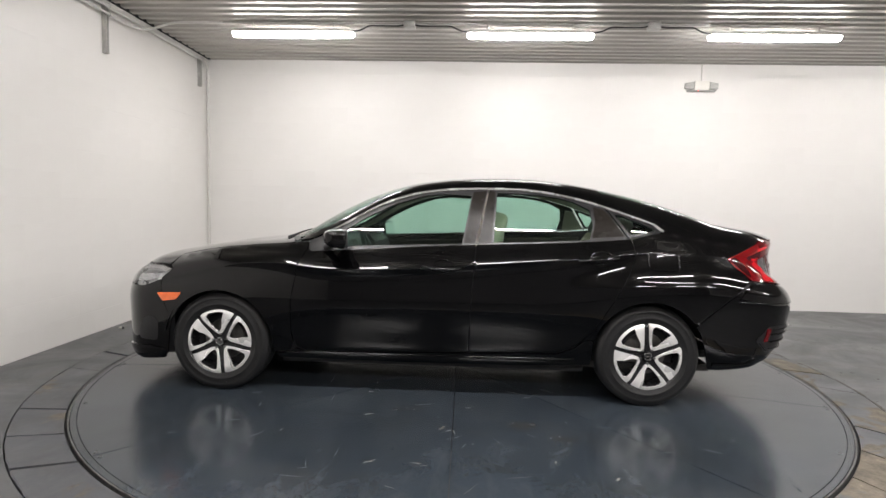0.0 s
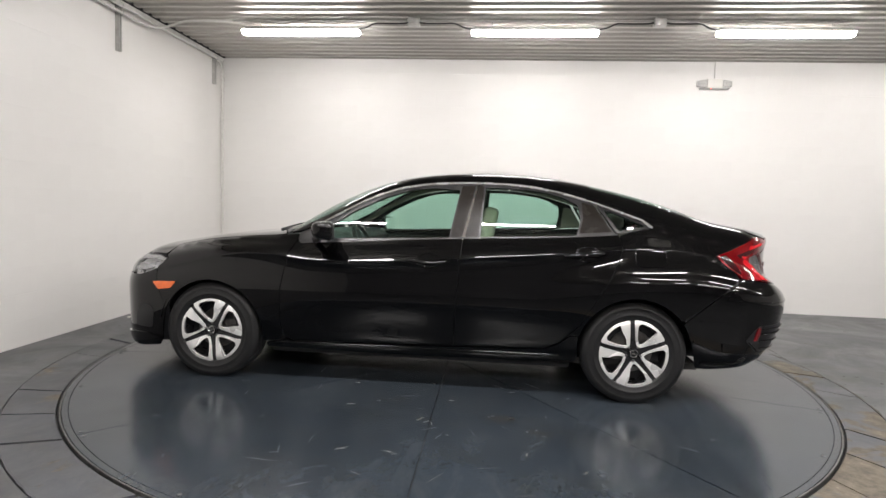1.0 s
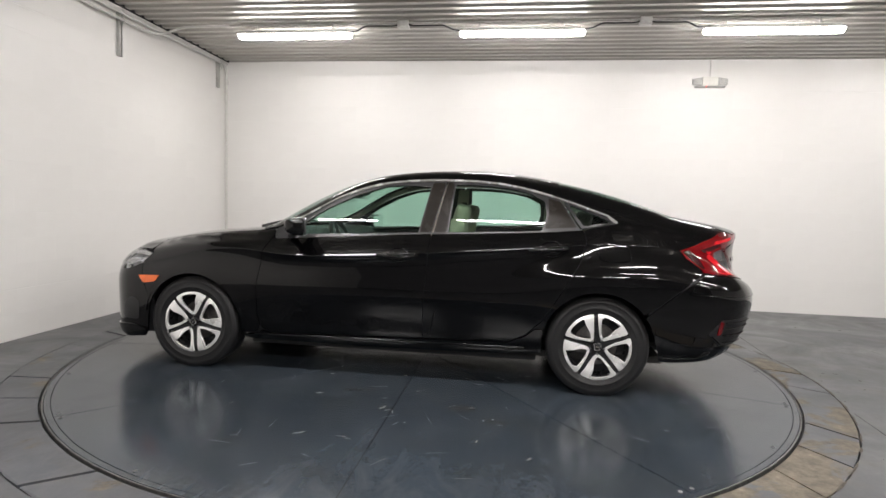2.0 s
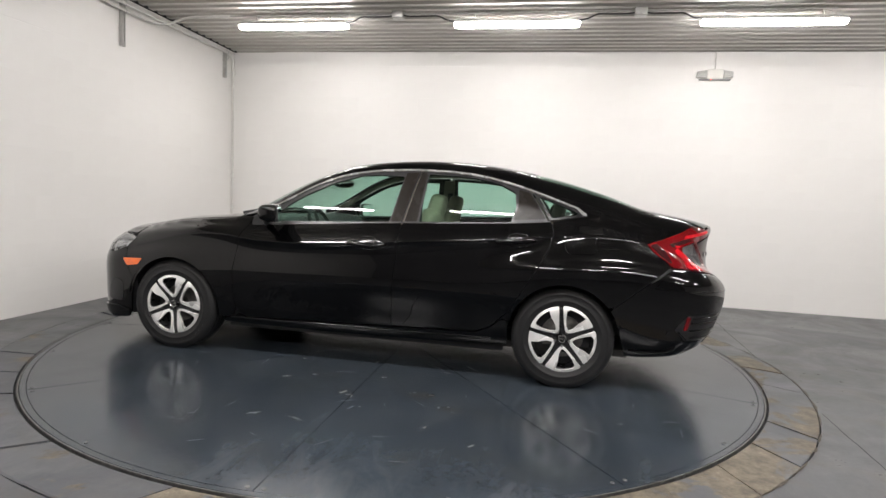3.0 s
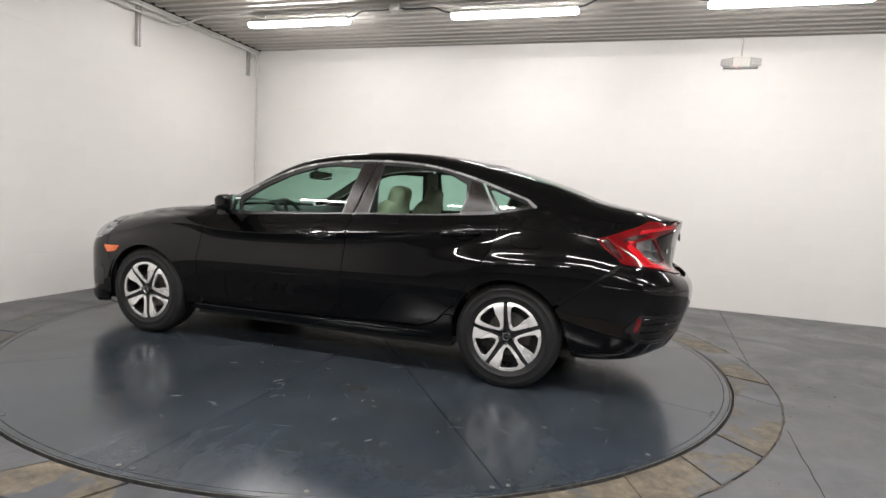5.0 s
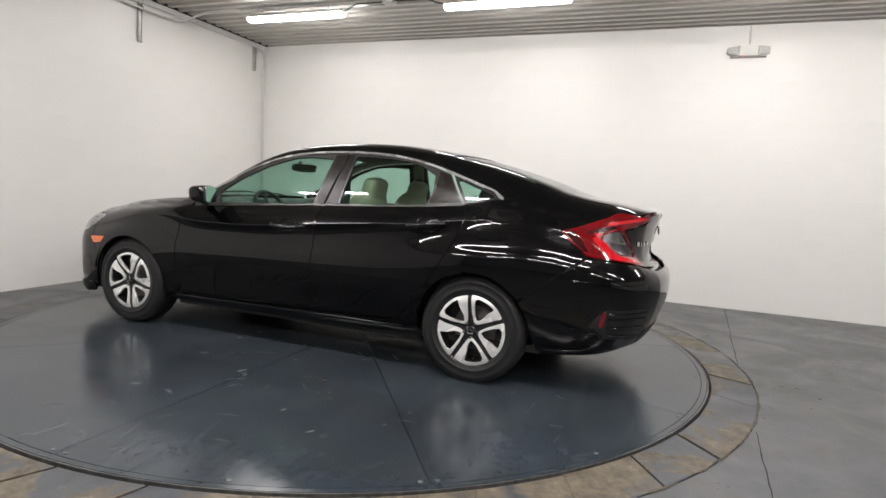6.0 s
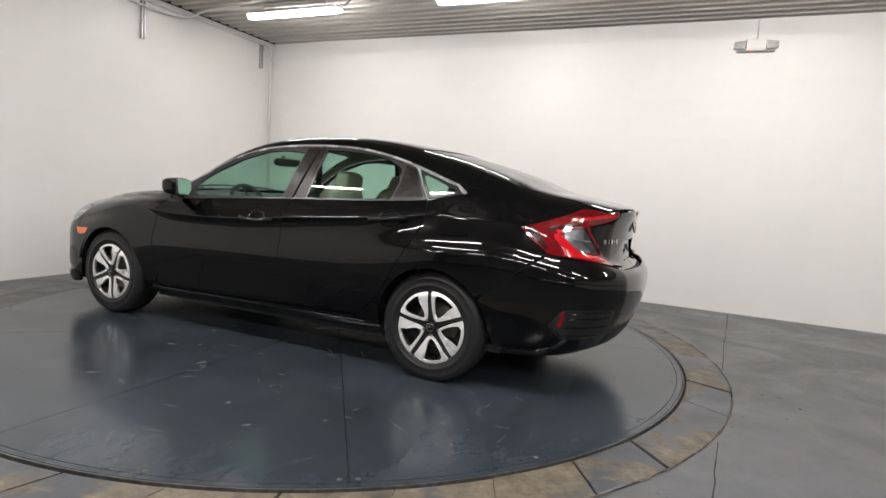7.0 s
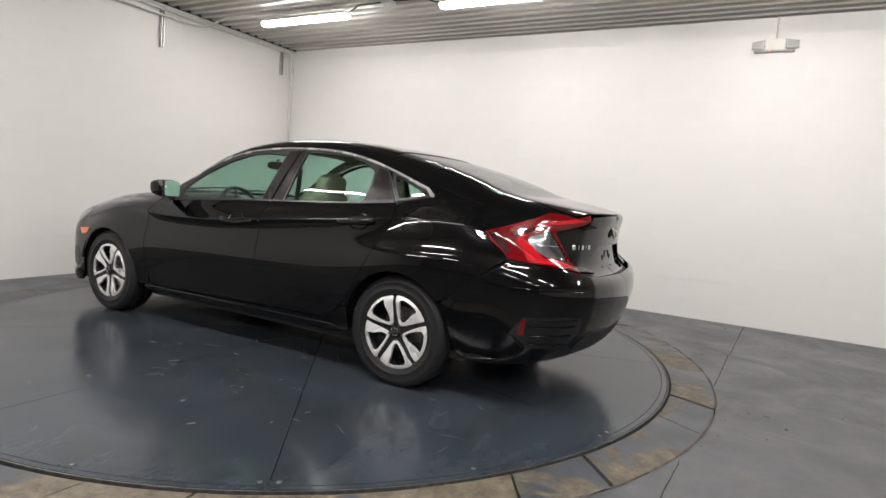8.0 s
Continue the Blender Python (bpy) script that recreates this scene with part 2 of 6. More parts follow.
def block_wall(wall, start, along, length, seed, near=None, depth=1.0):
    """Courses of blocks in running bond under thick paint: joints filled in most places, open here and there along a course."""
    rng = random.Random(seed)
    ang = math.degrees(math.atan2(along.y, along.x))
    todo, before = [], {}
    for row in range(int(CEIL_Z / BLOCK_H) + 1):
        z = row * BLOCK_H + JOINT_W * 0.5
        if z + BLOCK_H - JOINT_W > CEIL_Z:
            break
        s = -BLOCK_L * 0.5 if row % 2 else 0.0
        crack = rng.uniform(0, 1)
        while s < length - 0.02:
            a, b = max(s, 0.0), min(s + BLOCK_L - JOINT_V, length)
            crack = min(1.0, max(0.0, crack * 0.55 + rng.uniform(-0.45, 0.62) * 0.75))
            level = min(4, int(crack ** 1.3 * 5))
            top = (0.0003, 0.0008, 0.0016, 0.0026, 0.0034)[level] * depth
            gap = (0.0, 0.0004, 0.0014, 0.0028, 0.0045)[level] * depth
            low = before.get(round(s + BLOCK_L * 0.5, 2), 0.0002) * 0.7
            before[round(s, 2)] = top
            end = (0.0, 0.0001, 0.0002, 0.0005)[rng.choice((0, 0, 0, 1, 1, 2, 3))] * depth
            if b - a > 0.03:
                todo.append((a, b - a, z, top, low, end, gap))
            s += BLOCK_L
    todo.sort(key=lambda q: near(q) if near else 0)
    shared = {}
    rest_v, rest_f = [], []
    for i, (a, w, z, top, low, end, gap) in enumerate(todo):
        p = start + along * a
        m = pose(p.x, p.y, z, rng.uniform(-0.12, 0.12), 0, ang + rng.uniform(-0.05, 0.05))
        key = (round(w, 3), round(top, 5), round(low, 5), round(end, 5))
        if key not in shared:
            shared[key] = block_mesh("block", w, WALL, top, low, end, gap)
        if i < 300:
            part("block", shared[key], wall, m=m)
        else:
            src, off = shared[key], len(rest_v)
            rest_v += [m @ v.co for v in src.vertices]
            rest_f += [tuple(off + k for k in f.vertices) for f in src.polygons]
    if rest_v:
        tagged(part("blocks", mesh_from("blocks", rest_v, rest_f, WALL), wall), kind="stuff")


wall_back = tagged(new("wall_north", slab("wall_north", Vector((LEFT_A.x, BACK_Y, 0)), Vector((RIGHT_X, BACK_Y, 0)), 3.4, 0.2, WALL)),
                   "white painted concrete block wall", "wall", kind="structure")
wall_left = tagged(new("wall_west", slab("wall_west", LEFT_B, LEFT_A, 3.4, 0.2, WALL)),
                   "white painted concrete block wall", "wall", kind="structure")
# the east and south walls are out of view, added to close the room
tagged(new("wall_east", slab("wall_east", Vector((RIGHT_X, BACK_Y, 0)), Vector((RIGHT_X, FRONT_Y, 0)), 3.4, 0.2, WALL)),
       "plain white painted side wall", "wall", kind="structure")
# distance and grey of this unseen wall set bounce light and car reflections
tagged(new("wall_south", slab("wall_south", Vector((RIGHT_X, FRONT_Y, 0)), LEFT_B, 3.4, 0.2, DARKWALL)),
       "plain grey wall added out of view", "wall", kind="structure")


def ceiling():
    """Ribbed metal deck, its ribs running along x, in lapped sheets."""
    rng = random.Random(31)
    pitch, depth = 0.152, 0.038
    vs, fs = [], []
    laps = [-3.5, -2.62, 0.20, 3.02, 5.84, 8.66, RIGHT_X + 0.1]
    for k, (x0, x1) in enumerate(zip(laps, laps[1:])):
        lift, shift = (0.0016 if k % 2 else 0.0), rng.uniform(-0.004, 0.004)
        prof, y = [], FRONT_Y - 0.1 + shift
        while y < BACK_Y + 0.1:
            d = rng.uniform(-0.0012, 0.0012)
            prof += [(y, d), (y + 0.030, d + 0.0016), (y + 0.062, d), (y + 0.084, depth + d), (y + 0.107, depth + d - 0.0016), (y + 0.130, depth + d)]
            y += pitch
        base = len(vs)
        for yy, zz in prof:
            vs += [(x0, yy, CEIL_Z + zz + lift), (x1 + 0.02, yy, CEIL_Z + zz + lift)]
        for i in range(len(prof) - 1):
            fs.append((base + 2 * i, base + 2 * i + 1, base + 2 * i + 3, base + 2 * i + 2))
    # upper skin closes the deck
    base = len(vs)
    x0, x1 = laps[0], laps[-1]
    vs += [(x0, FRONT_Y - 0.3, 3.3), (x1, FRONT_Y - 0.3, 3.3), (x1, BACK_Y + 0.3, 3.3), (x0, BACK_Y + 0.3, 3.3)]
    fs.append((base, base + 1, base + 2, base + 3))
    return tagged(new("ceiling", mesh_from("ceiling", vs, fs, DECK)), "ribbed galvanised metal deck ceiling", "ceiling", kind="structure")


ceiling()


def disc_mesh(name, r0, r1, a0, a1, z, mat, n, drop=0.0, bevel=0.0):
    """A flat piece of a ring (or of a disc) with a small dropped edge."""
    vs, fs = [], []
    for k in range(n + 1):
        a = a0 + (a1 - a0) * k / n
        for r, zz in ((r0, z), (r1, z)):
            vs.append((CX + r * math.cos(a), CY + r * math.sin(a), zz))
    for k in range(n):
        fs.append((2 * k, 2 * k + 1, 2 * k + 3, 2 * k + 2))
    if drop:
        off = len(vs)
        m = len(vs)
        vs += [(x, y, zz - drop) for x, y, zz in vs[:m]]
        for k in range(n):
            fs.append((2 * k + 1, off + 2 * k + 1, off + 2 * k + 3, 2 * k + 3))
            fs.append((2 * k, 2 * k + 2, off + 2 * k + 2, off + 2 * k))
        fs += [(0, off, off + 1, 1), (2 * n, 2 * n + 1, off + 2 * n + 1, off + 2 * n)]
    return mesh_from(name, vs, fs, mat)


def floor():
    """The painted floor: one sheet with a round hole for the turntable pit."""
    n = 192
    x0, x1, y0, y1 = -3.5, RIGHT_X + 0.2, FRONT_Y - 0.2, BACK_Y + 0.2
    bm = bmesh.new()
    ring = [bm.verts.new((CX + R_RING * math.cos(2 * math.pi * k / n), CY + R_RING * math.sin(2 * math.pi * k / n), 0)) for k in range(n)]
    far = []
    for k in range(n):
        c, s = math.cos(2 * math.pi * k / n), math.sin(2 * math.pi * k / n)
        t = min(((x1 if c > 0 else x0) - CX) / c if abs(c) > 1e-6 else 1e9, ((y1 if s > 0 else y0) - CY) / s if abs(s) > 1e-6 else 1e9)
        far.append(bm.verts.new((CX + t * c, CY + t * s, 0)))
    for k in range(n):
        bm.faces.new((ring[k], far[k], far[(k + 1) % n], ring[(k + 1) % n]))
    low = [bm.verts.new((v.co.x, v.co.y, -0.06)) for v in ring]
    for k in range(n):
        bm.faces.new((ring[k], ring[(k + 1) % n], low[(k + 1) % n], low[k]))
    for cx, cy in ((x0, y0), (x1, y0), (x1, y1), (x0, y1)):
        v = bm.verts.new((cx, cy, 0))
        near = sorted(far, key=lambda q: (q.co - v.co).length)
        on_x = [q for q in near if abs(q.co.x - cx) < 1e-4][0]
        on_y = [q for q in near if abs(q.co.y - cy) < 1e-4][0]
        if on_x is not on_y:
            bm.faces.new((v, on_x, on_y))
    me = bm_mesh("floor", bm, FLOOR, smooth=False)
    ob = tagged(new("floor", me), "grey painted concrete floor, glossy and scuffed", "floor", kind="structure")
    bm2 = bmesh.new()
    bmesh.ops.create_circle(bm2, cap_ends=True, segments=96, radius=R_RING + 0.02, matrix=pose(CX, CY, -0.05))
    part("pit_base", bm_mesh("pit_base", bm2, JOINT, smooth=False), ob)
    # sawn joint in the floor, with its small wanderings
    rng = random.Random(4)
    for (p, q) in (((2.918, 0.50), (2.968, 1.54)), ((2.968, 1.54), (3.03, 2.95)), ((2.872, -0.80), (2.842, -1.6)), ((2.842, -1.6), (2.62, -6.5))):
        a, b = Vector((*p, 0.0012)), Vector((*q, 0.0012))
        side = Vector((-(b - a).y, (b - a).x, 0)).normalized()
        vs, fs, wob = [], [], 0.0
        steps = max(8, int((b - a).length / 0.05))
        for k in range(steps + 1):
            wob += rng.uniform(-0.003, 0.003) - wob * 0.1
            c = a.lerp(b, k / steps) + side * wob
            w = 0.0035 * rng.uniform(0.5, 1.2)
            vs += [c - side * w, c + side * w]
        for k in range(steps):
            fs.append((2 * k, 2 * k + 1, 2 * k + 3, 2 * k + 2))
        part("floor_joint", mesh_from("floor_joint", vs, fs, JOINT), ob)
    return ob


floor_ob = floor()


def turntable():
    """Round platform of painted plates with dark seams, a steel edge and screw heads."""
    t = empty("turntable", "round dark grey painted car turntable flush with the floor", "turntable", at=(0, 0, 0))
    seams = [-math.pi / 2 + 0.014, -0.949, -0.30, 0.331, 1.1, 1.9, 2.6, 3.3, 3.98]
    edges = [a for a in seams]
    z = 0.004
    gap = 0.0028
    for i, a in enumerate(edges):
        b = edges[(i + 1) % len(edges)] + (2 * math.pi if i + 1 == len(edges) else 0)
        n = max(6, int((b - a) * 22))
        vs, fs = [], []
        mid = (a + b) / 2
        apex = (CX + gap * math.cos(mid) / max(0.2, math.sin((b - a) / 2)), CY + gap * math.sin(mid) / max(0.2, math.sin((b - a) / 2)))
        r = R_TABLE - 0.045
        vs.append((*apex, z))
        da = gap / r
        for k in range(n + 1):
            w = a + da + (b - a - 2 * da) * k / n
            vs.append((CX + r * math.cos(w), CY + r * math.sin(w), z))
        for k in range(n):
            fs.append((0, k + 1, k + 2))
        m = len(vs)
        vs += [(x, y, -0.02) for x, y, _ in vs[:m]]
        loop = list(range(m))
        for k in range(m):
            p, q = loop[k], loop[(k + 1) % m]
            fs.append((p, m + p, m + q, q))
        part("plate", mesh_from("plate", vs, fs, TABLE), t)
    part("edge_band", disc_mesh("edge_band", R_TABLE - 0.041, R_TABLE - 0.012, 0, 2 * math.pi, 0.0045, TABLE, 160, 0.03), t)
    part("steel_rim", disc_mesh("steel_rim", R_TABLE - 0.007, R_TABLE, 0, 2 * math.pi, 0.0055, STEEL_RIM, 160, 0.03), t, "worn steel rim")
    bm = bmesh.new()
    bmesh.ops.create_circle(bm, cap_ends=True, segments=96, radius=R_TABLE - 0.002, matrix=pose(CX, CY, -0.004))
    part("seam_base", bm_mesh("seam_base", bm, JOINT, smooth=False), t)
    # screw heads near the edge, in pairs by the seams
    sc = lathe("screw", [(0.0, 0.0001), (0.0015, 0.0085), (0.0, 0.0105), (-0.004, 0.0105)], STEEL_RIM, 10, "z")
    where = []
    for a in seams:
        where += [a - 0.014, a + 0.014]
    for i, a in enumerate(seams):
        b = seams[(i + 1) % len(seams)] + (2 * math.pi if i + 1 == len(seams) else 0)
        where.append((a + b) / 2)
    for a in where:
        part("screw", sc, t, "", pose(CX + (R_TABLE - 0.07) * math.cos(a), CY + (R_TABLE - 0.07) * math.sin(a), 0.006))
    return t


table_ob = turntable()


def ring_pit():
    """Kerb ring of short concrete pieces round the turntable, and the dark gap inside it."""
    t = tagged(new("pavement_ring"), "worn grey painted concrete ring round the turntable, tan concrete showing", "ring", kind="structure")
    part("gap_seal", disc_mesh("gap_seal", R_TABLE - 0.004, R_GAP + 0.004, 0, 2 * math.pi, -0.032, RUBBER_GAP, 160), t)
    n = 40
    rng = random.Random(8)
    step = 2 * math.pi / n
    for k in range(n):
        a = radians(-86.8) + k * step + rng.uniform(-0.006, 0.006)
        g0, g1, skew = rng.uniform(0.0010, 0.0030), rng.uniform(0.0008, 0.0020), -0.038
        r1 = R_RING - rng.uniform(0.004, 0.007)
        b = a + step
        z = 0.002 + rng.uniform(-0.0012, 0.0018)
        vs, fs, m = [], [], 7
        for i in range(m + 1):                       # joints run a little askew, with worn, uneven edges
            f = i / m
            wear = rng.uniform(-0.004, 0.0015) if 0 < i < m else -0.003
            for r, sk, w in ((R_GAP, 0.0, 0.0), (R_GAP + 0.012, 0.0, 0.0), (r1 - 0.01, skew, 0.0), (r1 + wear, skew, -0.002)):
                t_ = (a + g0) + (b - g1 - a - g0) * f + sk
                vs.append((CX + r * math.cos(t_), CY + r * math.sin(t_), z + w - (0.0015 if r == R_GAP else 0.0)))
        for i in range(m):
            for j in range(3):
                q = 4 * i + j
                fs.append((q, q + 1, q + 5, q + 4))
        off = len(vs)
        rim = [4 * i for i in range(m + 1)] + [4 * m + 1, 4 * m + 2] + [4 * i + 3 for i in range(m, -1, -1)] + [2, 1]
        vs += [(vs[q][0], vs[q][1], z - 0.04) for q in rim]
        for i in range(len(rim)):
            j = (i + 1) % len(rim)
            fs.append((rim[i], off + i, off + j, rim[j]))
        part("ring_piece", mesh_from("ring_piece", vs, fs, RINGS[0 if math.sin(a) < 0.62 and math.cos(a) > -0.12 else 1]), t)
    # crumbled edge between the ring and the floor slab
    for k in range(26):
        a = radians(-95 + 5.4 * k) + rng.uniform(-0.02, 0.02)
        length, vs, fs, m = rng.uniform(0.03, 0.085), [], [], 8
        for i in range(m + 1):
            t_ = a + length * (i / m - 0.5)
            w = math.sin(math.pi * i / m) * rng.uniform(0.4, 1.0)
            for r in (R_RING - 0.006 * w - 0.003, R_RING + 0.009 * w):
                vs.append((CX + r * math.cos(t_), CY + r * math.sin(t_), 0.0042))
        for i in range(m):
            fs.append((2 * i, 2 * i + 1, 2 * i + 3, 2 * i + 2))
        part("crumbled_edge", mesh_from("crumbled_edge", vs, fs, CRUMBLE), t)
    return t


ring_pit()


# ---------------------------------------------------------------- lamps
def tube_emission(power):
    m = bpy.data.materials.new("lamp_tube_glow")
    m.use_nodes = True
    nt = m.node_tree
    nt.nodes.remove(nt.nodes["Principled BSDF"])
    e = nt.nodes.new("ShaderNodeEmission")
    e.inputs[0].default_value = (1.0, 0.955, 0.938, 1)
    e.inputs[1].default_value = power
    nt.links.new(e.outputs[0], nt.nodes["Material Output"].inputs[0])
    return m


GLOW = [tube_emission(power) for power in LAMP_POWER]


def strip_lamp(x0, y, glow, z=2.888, length=1.235):
    """Strip light: steel channel on short rods, milky wrap with rounded ends."""
    t = empty("strip_light", "glowing white strip light hung below the metal deck", "ceiling lamp", "ceiling lamps", at=(x0, y, z))
    bm = bmesh.new()
    add_box(bm, (0.004, -0.060, 0.031), (length - 0.004, 0.060, 0.046), 0.004)
    add_box(bm, (0.03, -0.034, 0.046), (length - 0.03, 0.034, 0.072), 0.006)
    part("channel", bm_mesh("channel", bm, STEEL), t)
    bm = bmesh.new()
    n, w, h = 14, 0.058, 0.032
    xs = [0.0, 0.008, 0.03, length - 0.03, length - 0.008, length]
    sc = [0.55, 0.85, 1.0, 1.0, 0.85, 0.55]
    rings = []
    for x, s in zip(xs, sc):
        rings.append([bm.verts.new((x, w * s * math.cos(math.pi + math.pi * k / n), 0.03 + (h * s) * math.sin(math.pi + math.pi * k / n) * 1.35)) for k in range(n + 1)])
    for a, b in zip(rings, rings[1:]):
        for k in range(n):
            bm.faces.new((a[k], a[k + 1], b[k + 1], b[k]))
        bm.faces.new((a[n], a[0], b[0], b[n]))
    bm.faces.new(rings[0]), bm.faces.new(rings[-1])
    part("wrap", bm_mesh("wrap", bm, glow), t, "milky glowing lens")
    for x in (0.2, length - 0.2):
        bm = bmesh.new()
        add_tube(bm, [(x, 0, 0.06), (x, 0, CEIL_Z - z)], 0.006, 8)
        part("hanger", bm_mesh("hanger", bm, STEEL), t)
    return t


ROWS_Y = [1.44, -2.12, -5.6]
# the last lamp of each row is unseen, added to brighten the right side
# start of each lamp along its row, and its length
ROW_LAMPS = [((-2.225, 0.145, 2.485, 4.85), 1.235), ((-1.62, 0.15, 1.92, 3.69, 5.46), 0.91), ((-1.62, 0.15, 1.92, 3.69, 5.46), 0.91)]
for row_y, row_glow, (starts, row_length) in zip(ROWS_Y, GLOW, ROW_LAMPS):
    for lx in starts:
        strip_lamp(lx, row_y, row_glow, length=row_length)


# ---------------------------------------------------------------- car: materials
def paint_material():
    m = Mat("black_car_paint", (0.0035, 0.0034, 0.0040), 0.22)
    m.b.inputs["Coat Weight"].default_value = 1.0
    m.b.inputs["Coat Roughness"].default_value = 0.02
    m.b.inputs["Coat IOR"].default_value = 1.45
    m.b.inputs["Specular IOR Level"].default_value = 0.015
    flake = m.noise(900, 2)
    m.colour(m.ramp(flake, (0.3, (0.0009, 0.0009, 0.0011)), (0.7, (0.0019, 0.0018, 0.0020))))
    dust = m.noise(3.5, 6, 0.65)
    m.rough(m.ramp(dust, (0.3, 0.18), (0.75, 0.32)))
    return m.m


def glass_material(name, tint, rough=0.0):
    """Tinted pane: light passes straight through its colour, gloss by Fresnel."""
    m = bpy.data.materials.new(name)
    m.use_nodes = True
    nt = m.node_tree
    nt.nodes.remove(nt.nodes["Principled BSDF"])
    tr = nt.nodes.new("ShaderNodeBsdfTransparent")
    tr.inputs[0].default_value = (*tint, 1)
    gl = nt.nodes.new("ShaderNodeBsdfGlossy")
    gl.inputs["Roughness"].default_value = 0.015 + rough
    lw = nt.nodes.new("ShaderNodeLayerWeight")
    lw.inputs[0].default_value = 0.5
    pw = nt.nodes.new("ShaderNodeMath")
    pw.operation = "POWER"
    pw.inputs[1].default_value = 5.0
    nt.links.new(lw.outputs["Facing"], pw.inputs[0])
    fr = nt.nodes.new("ShaderNodeMath")
    fr.operation = "MULTIPLY_ADD"
    fr.inputs[1].default_value, fr.inputs[2].default_value = 0.93, 0.065
    nt.links.new(pw.outputs[0], fr.inputs[0])
    mx = nt.nodes.new("ShaderNodeMixShader")
    nt.links.new(fr.outputs[0], mx.inputs[0])
    nt.links.new(tr.outputs[0], mx.inputs[1])
    nt.links.new(gl.outputs[0], mx.inputs[2])
    nt.links.new(mx.outputs[0], nt.nodes["Material Output"].inputs[0])
    return m


PAINT = paint_material()
GLASS = glass_material("green_tinted_glass", (0.60, 0.80, 0.72))
GLASS_CLEAR = glass_material("clear_lens", (0.90, 0.91, 0.92))
GLASS_DARK = glass_material("rear_screen_glass", (0.42, 0.56, 0.50))
TRIM = simple("black_trim_plastic", (0.012, 0.012, 0.013), 0.34, grain=0.2, scale=80)
MATT = simple("matt_black_plastic", (0.011, 0.011, 0.012), 0.55, grain=0.25, scale=120, bump=0.2)
PILLAR = simple("satin_pillar_film", (0.016, 0.0135, 0.0115), 0.26, Specular_IOR_Level=0.11, grain=0.12, scale=40)
SATIN = simple("satin_bright_trim", (0.66, 0.66, 0.65), 0.26, 0.85, grain=0.05, scale=40)
CHROME = simple("chrome", (0.62, 0.62, 0.61), 0.10, 1.0)
MIRROR = simple("mirror_silver", (0.80, 0.84, 0.82), 0.01, 1.0)
SILVER = simple("silver_wheel_paint", (0.84, 0.835, 0.82), 0.26, 0.42, grain=0.04, scale=8)
WHEEL_BLACK = simple("wheel_black", (0.012, 0.012, 0.013), 0.28, grain=0.1, scale=60)
TYRE = simple("tyre_rubber", (0.013, 0.013, 0.0135), 0.44, Specular_IOR_Level=0.38, grain=0.25, scale=90, bump=0.15)
BRAKE = simple("brake_steel", (0.20, 0.19, 0.18), 0.4, 0.9, grain=0.25, scale=40)
RED_LENS = simple("red_lamp_lens", (0.125, 0.001, 0.003), 0.16, Specular_IOR_Level=0.15, grain=0.2, scale=12, Coat_Weight=1.0, Coat_Roughness=0.02)
RED_DARK = simple("dark_red_lens", (0.032, 0.0007, 0.002), 0.16, Specular_IOR_Level=0.15, grain=0.15, scale=12, Coat_Weight=1.0, Coat_Roughness=0.02)
AMBER = simple("amber_lens", (0.72, 0.13, 0.02), 0.14, grain=0.08, scale=40, Coat_Weight=1.0, Coat_Roughness=0.02)
REFLECTOR = simple("lamp_reflector", (0.62, 0.62, 0.62), 0.16, 1.0)
LAMP_SILVER = simple("lamp_inner_silver", (0.62, 0.62, 0.625), 0.3, 0.5, grain=0.15, scale=30)
LAMP_GREY = simple("lamp_inner_grey", (0.20, 0.20, 0.205), 0.32, 0.5, grain=0.3, scale=45)
LAMP_DARK = simple("lamp_inner_dark", (0.045, 0.045, 0.048), 0.3, grain=0.1, scale=40)
CLOTH = simple("beige_seat_cloth", (0.40, 0.34, 0.255), 0.85, grain=0.16, scale=220, bump=0.35)
CLOTH_DARK = simple("grey_brown_cloth", (0.085, 0.075, 0.06), 0.85, grain=0.16, scale=220, bump=0.3)
DASH = simple("dashboard_soft_plastic", (0.022, 0.022, 0.022), 0.5, grain=0.2, scale=140, bump=0.25)
LINER = simple("headliner_fabric", (0.30, 0.27, 0.225), 0.9, grain=0.08, scale=180, bump=0.2)
CARPET = simple("dark_carpet", (0.02, 0.019, 0.018), 0.95, grain=0.3, scale=200, bump=0.4)


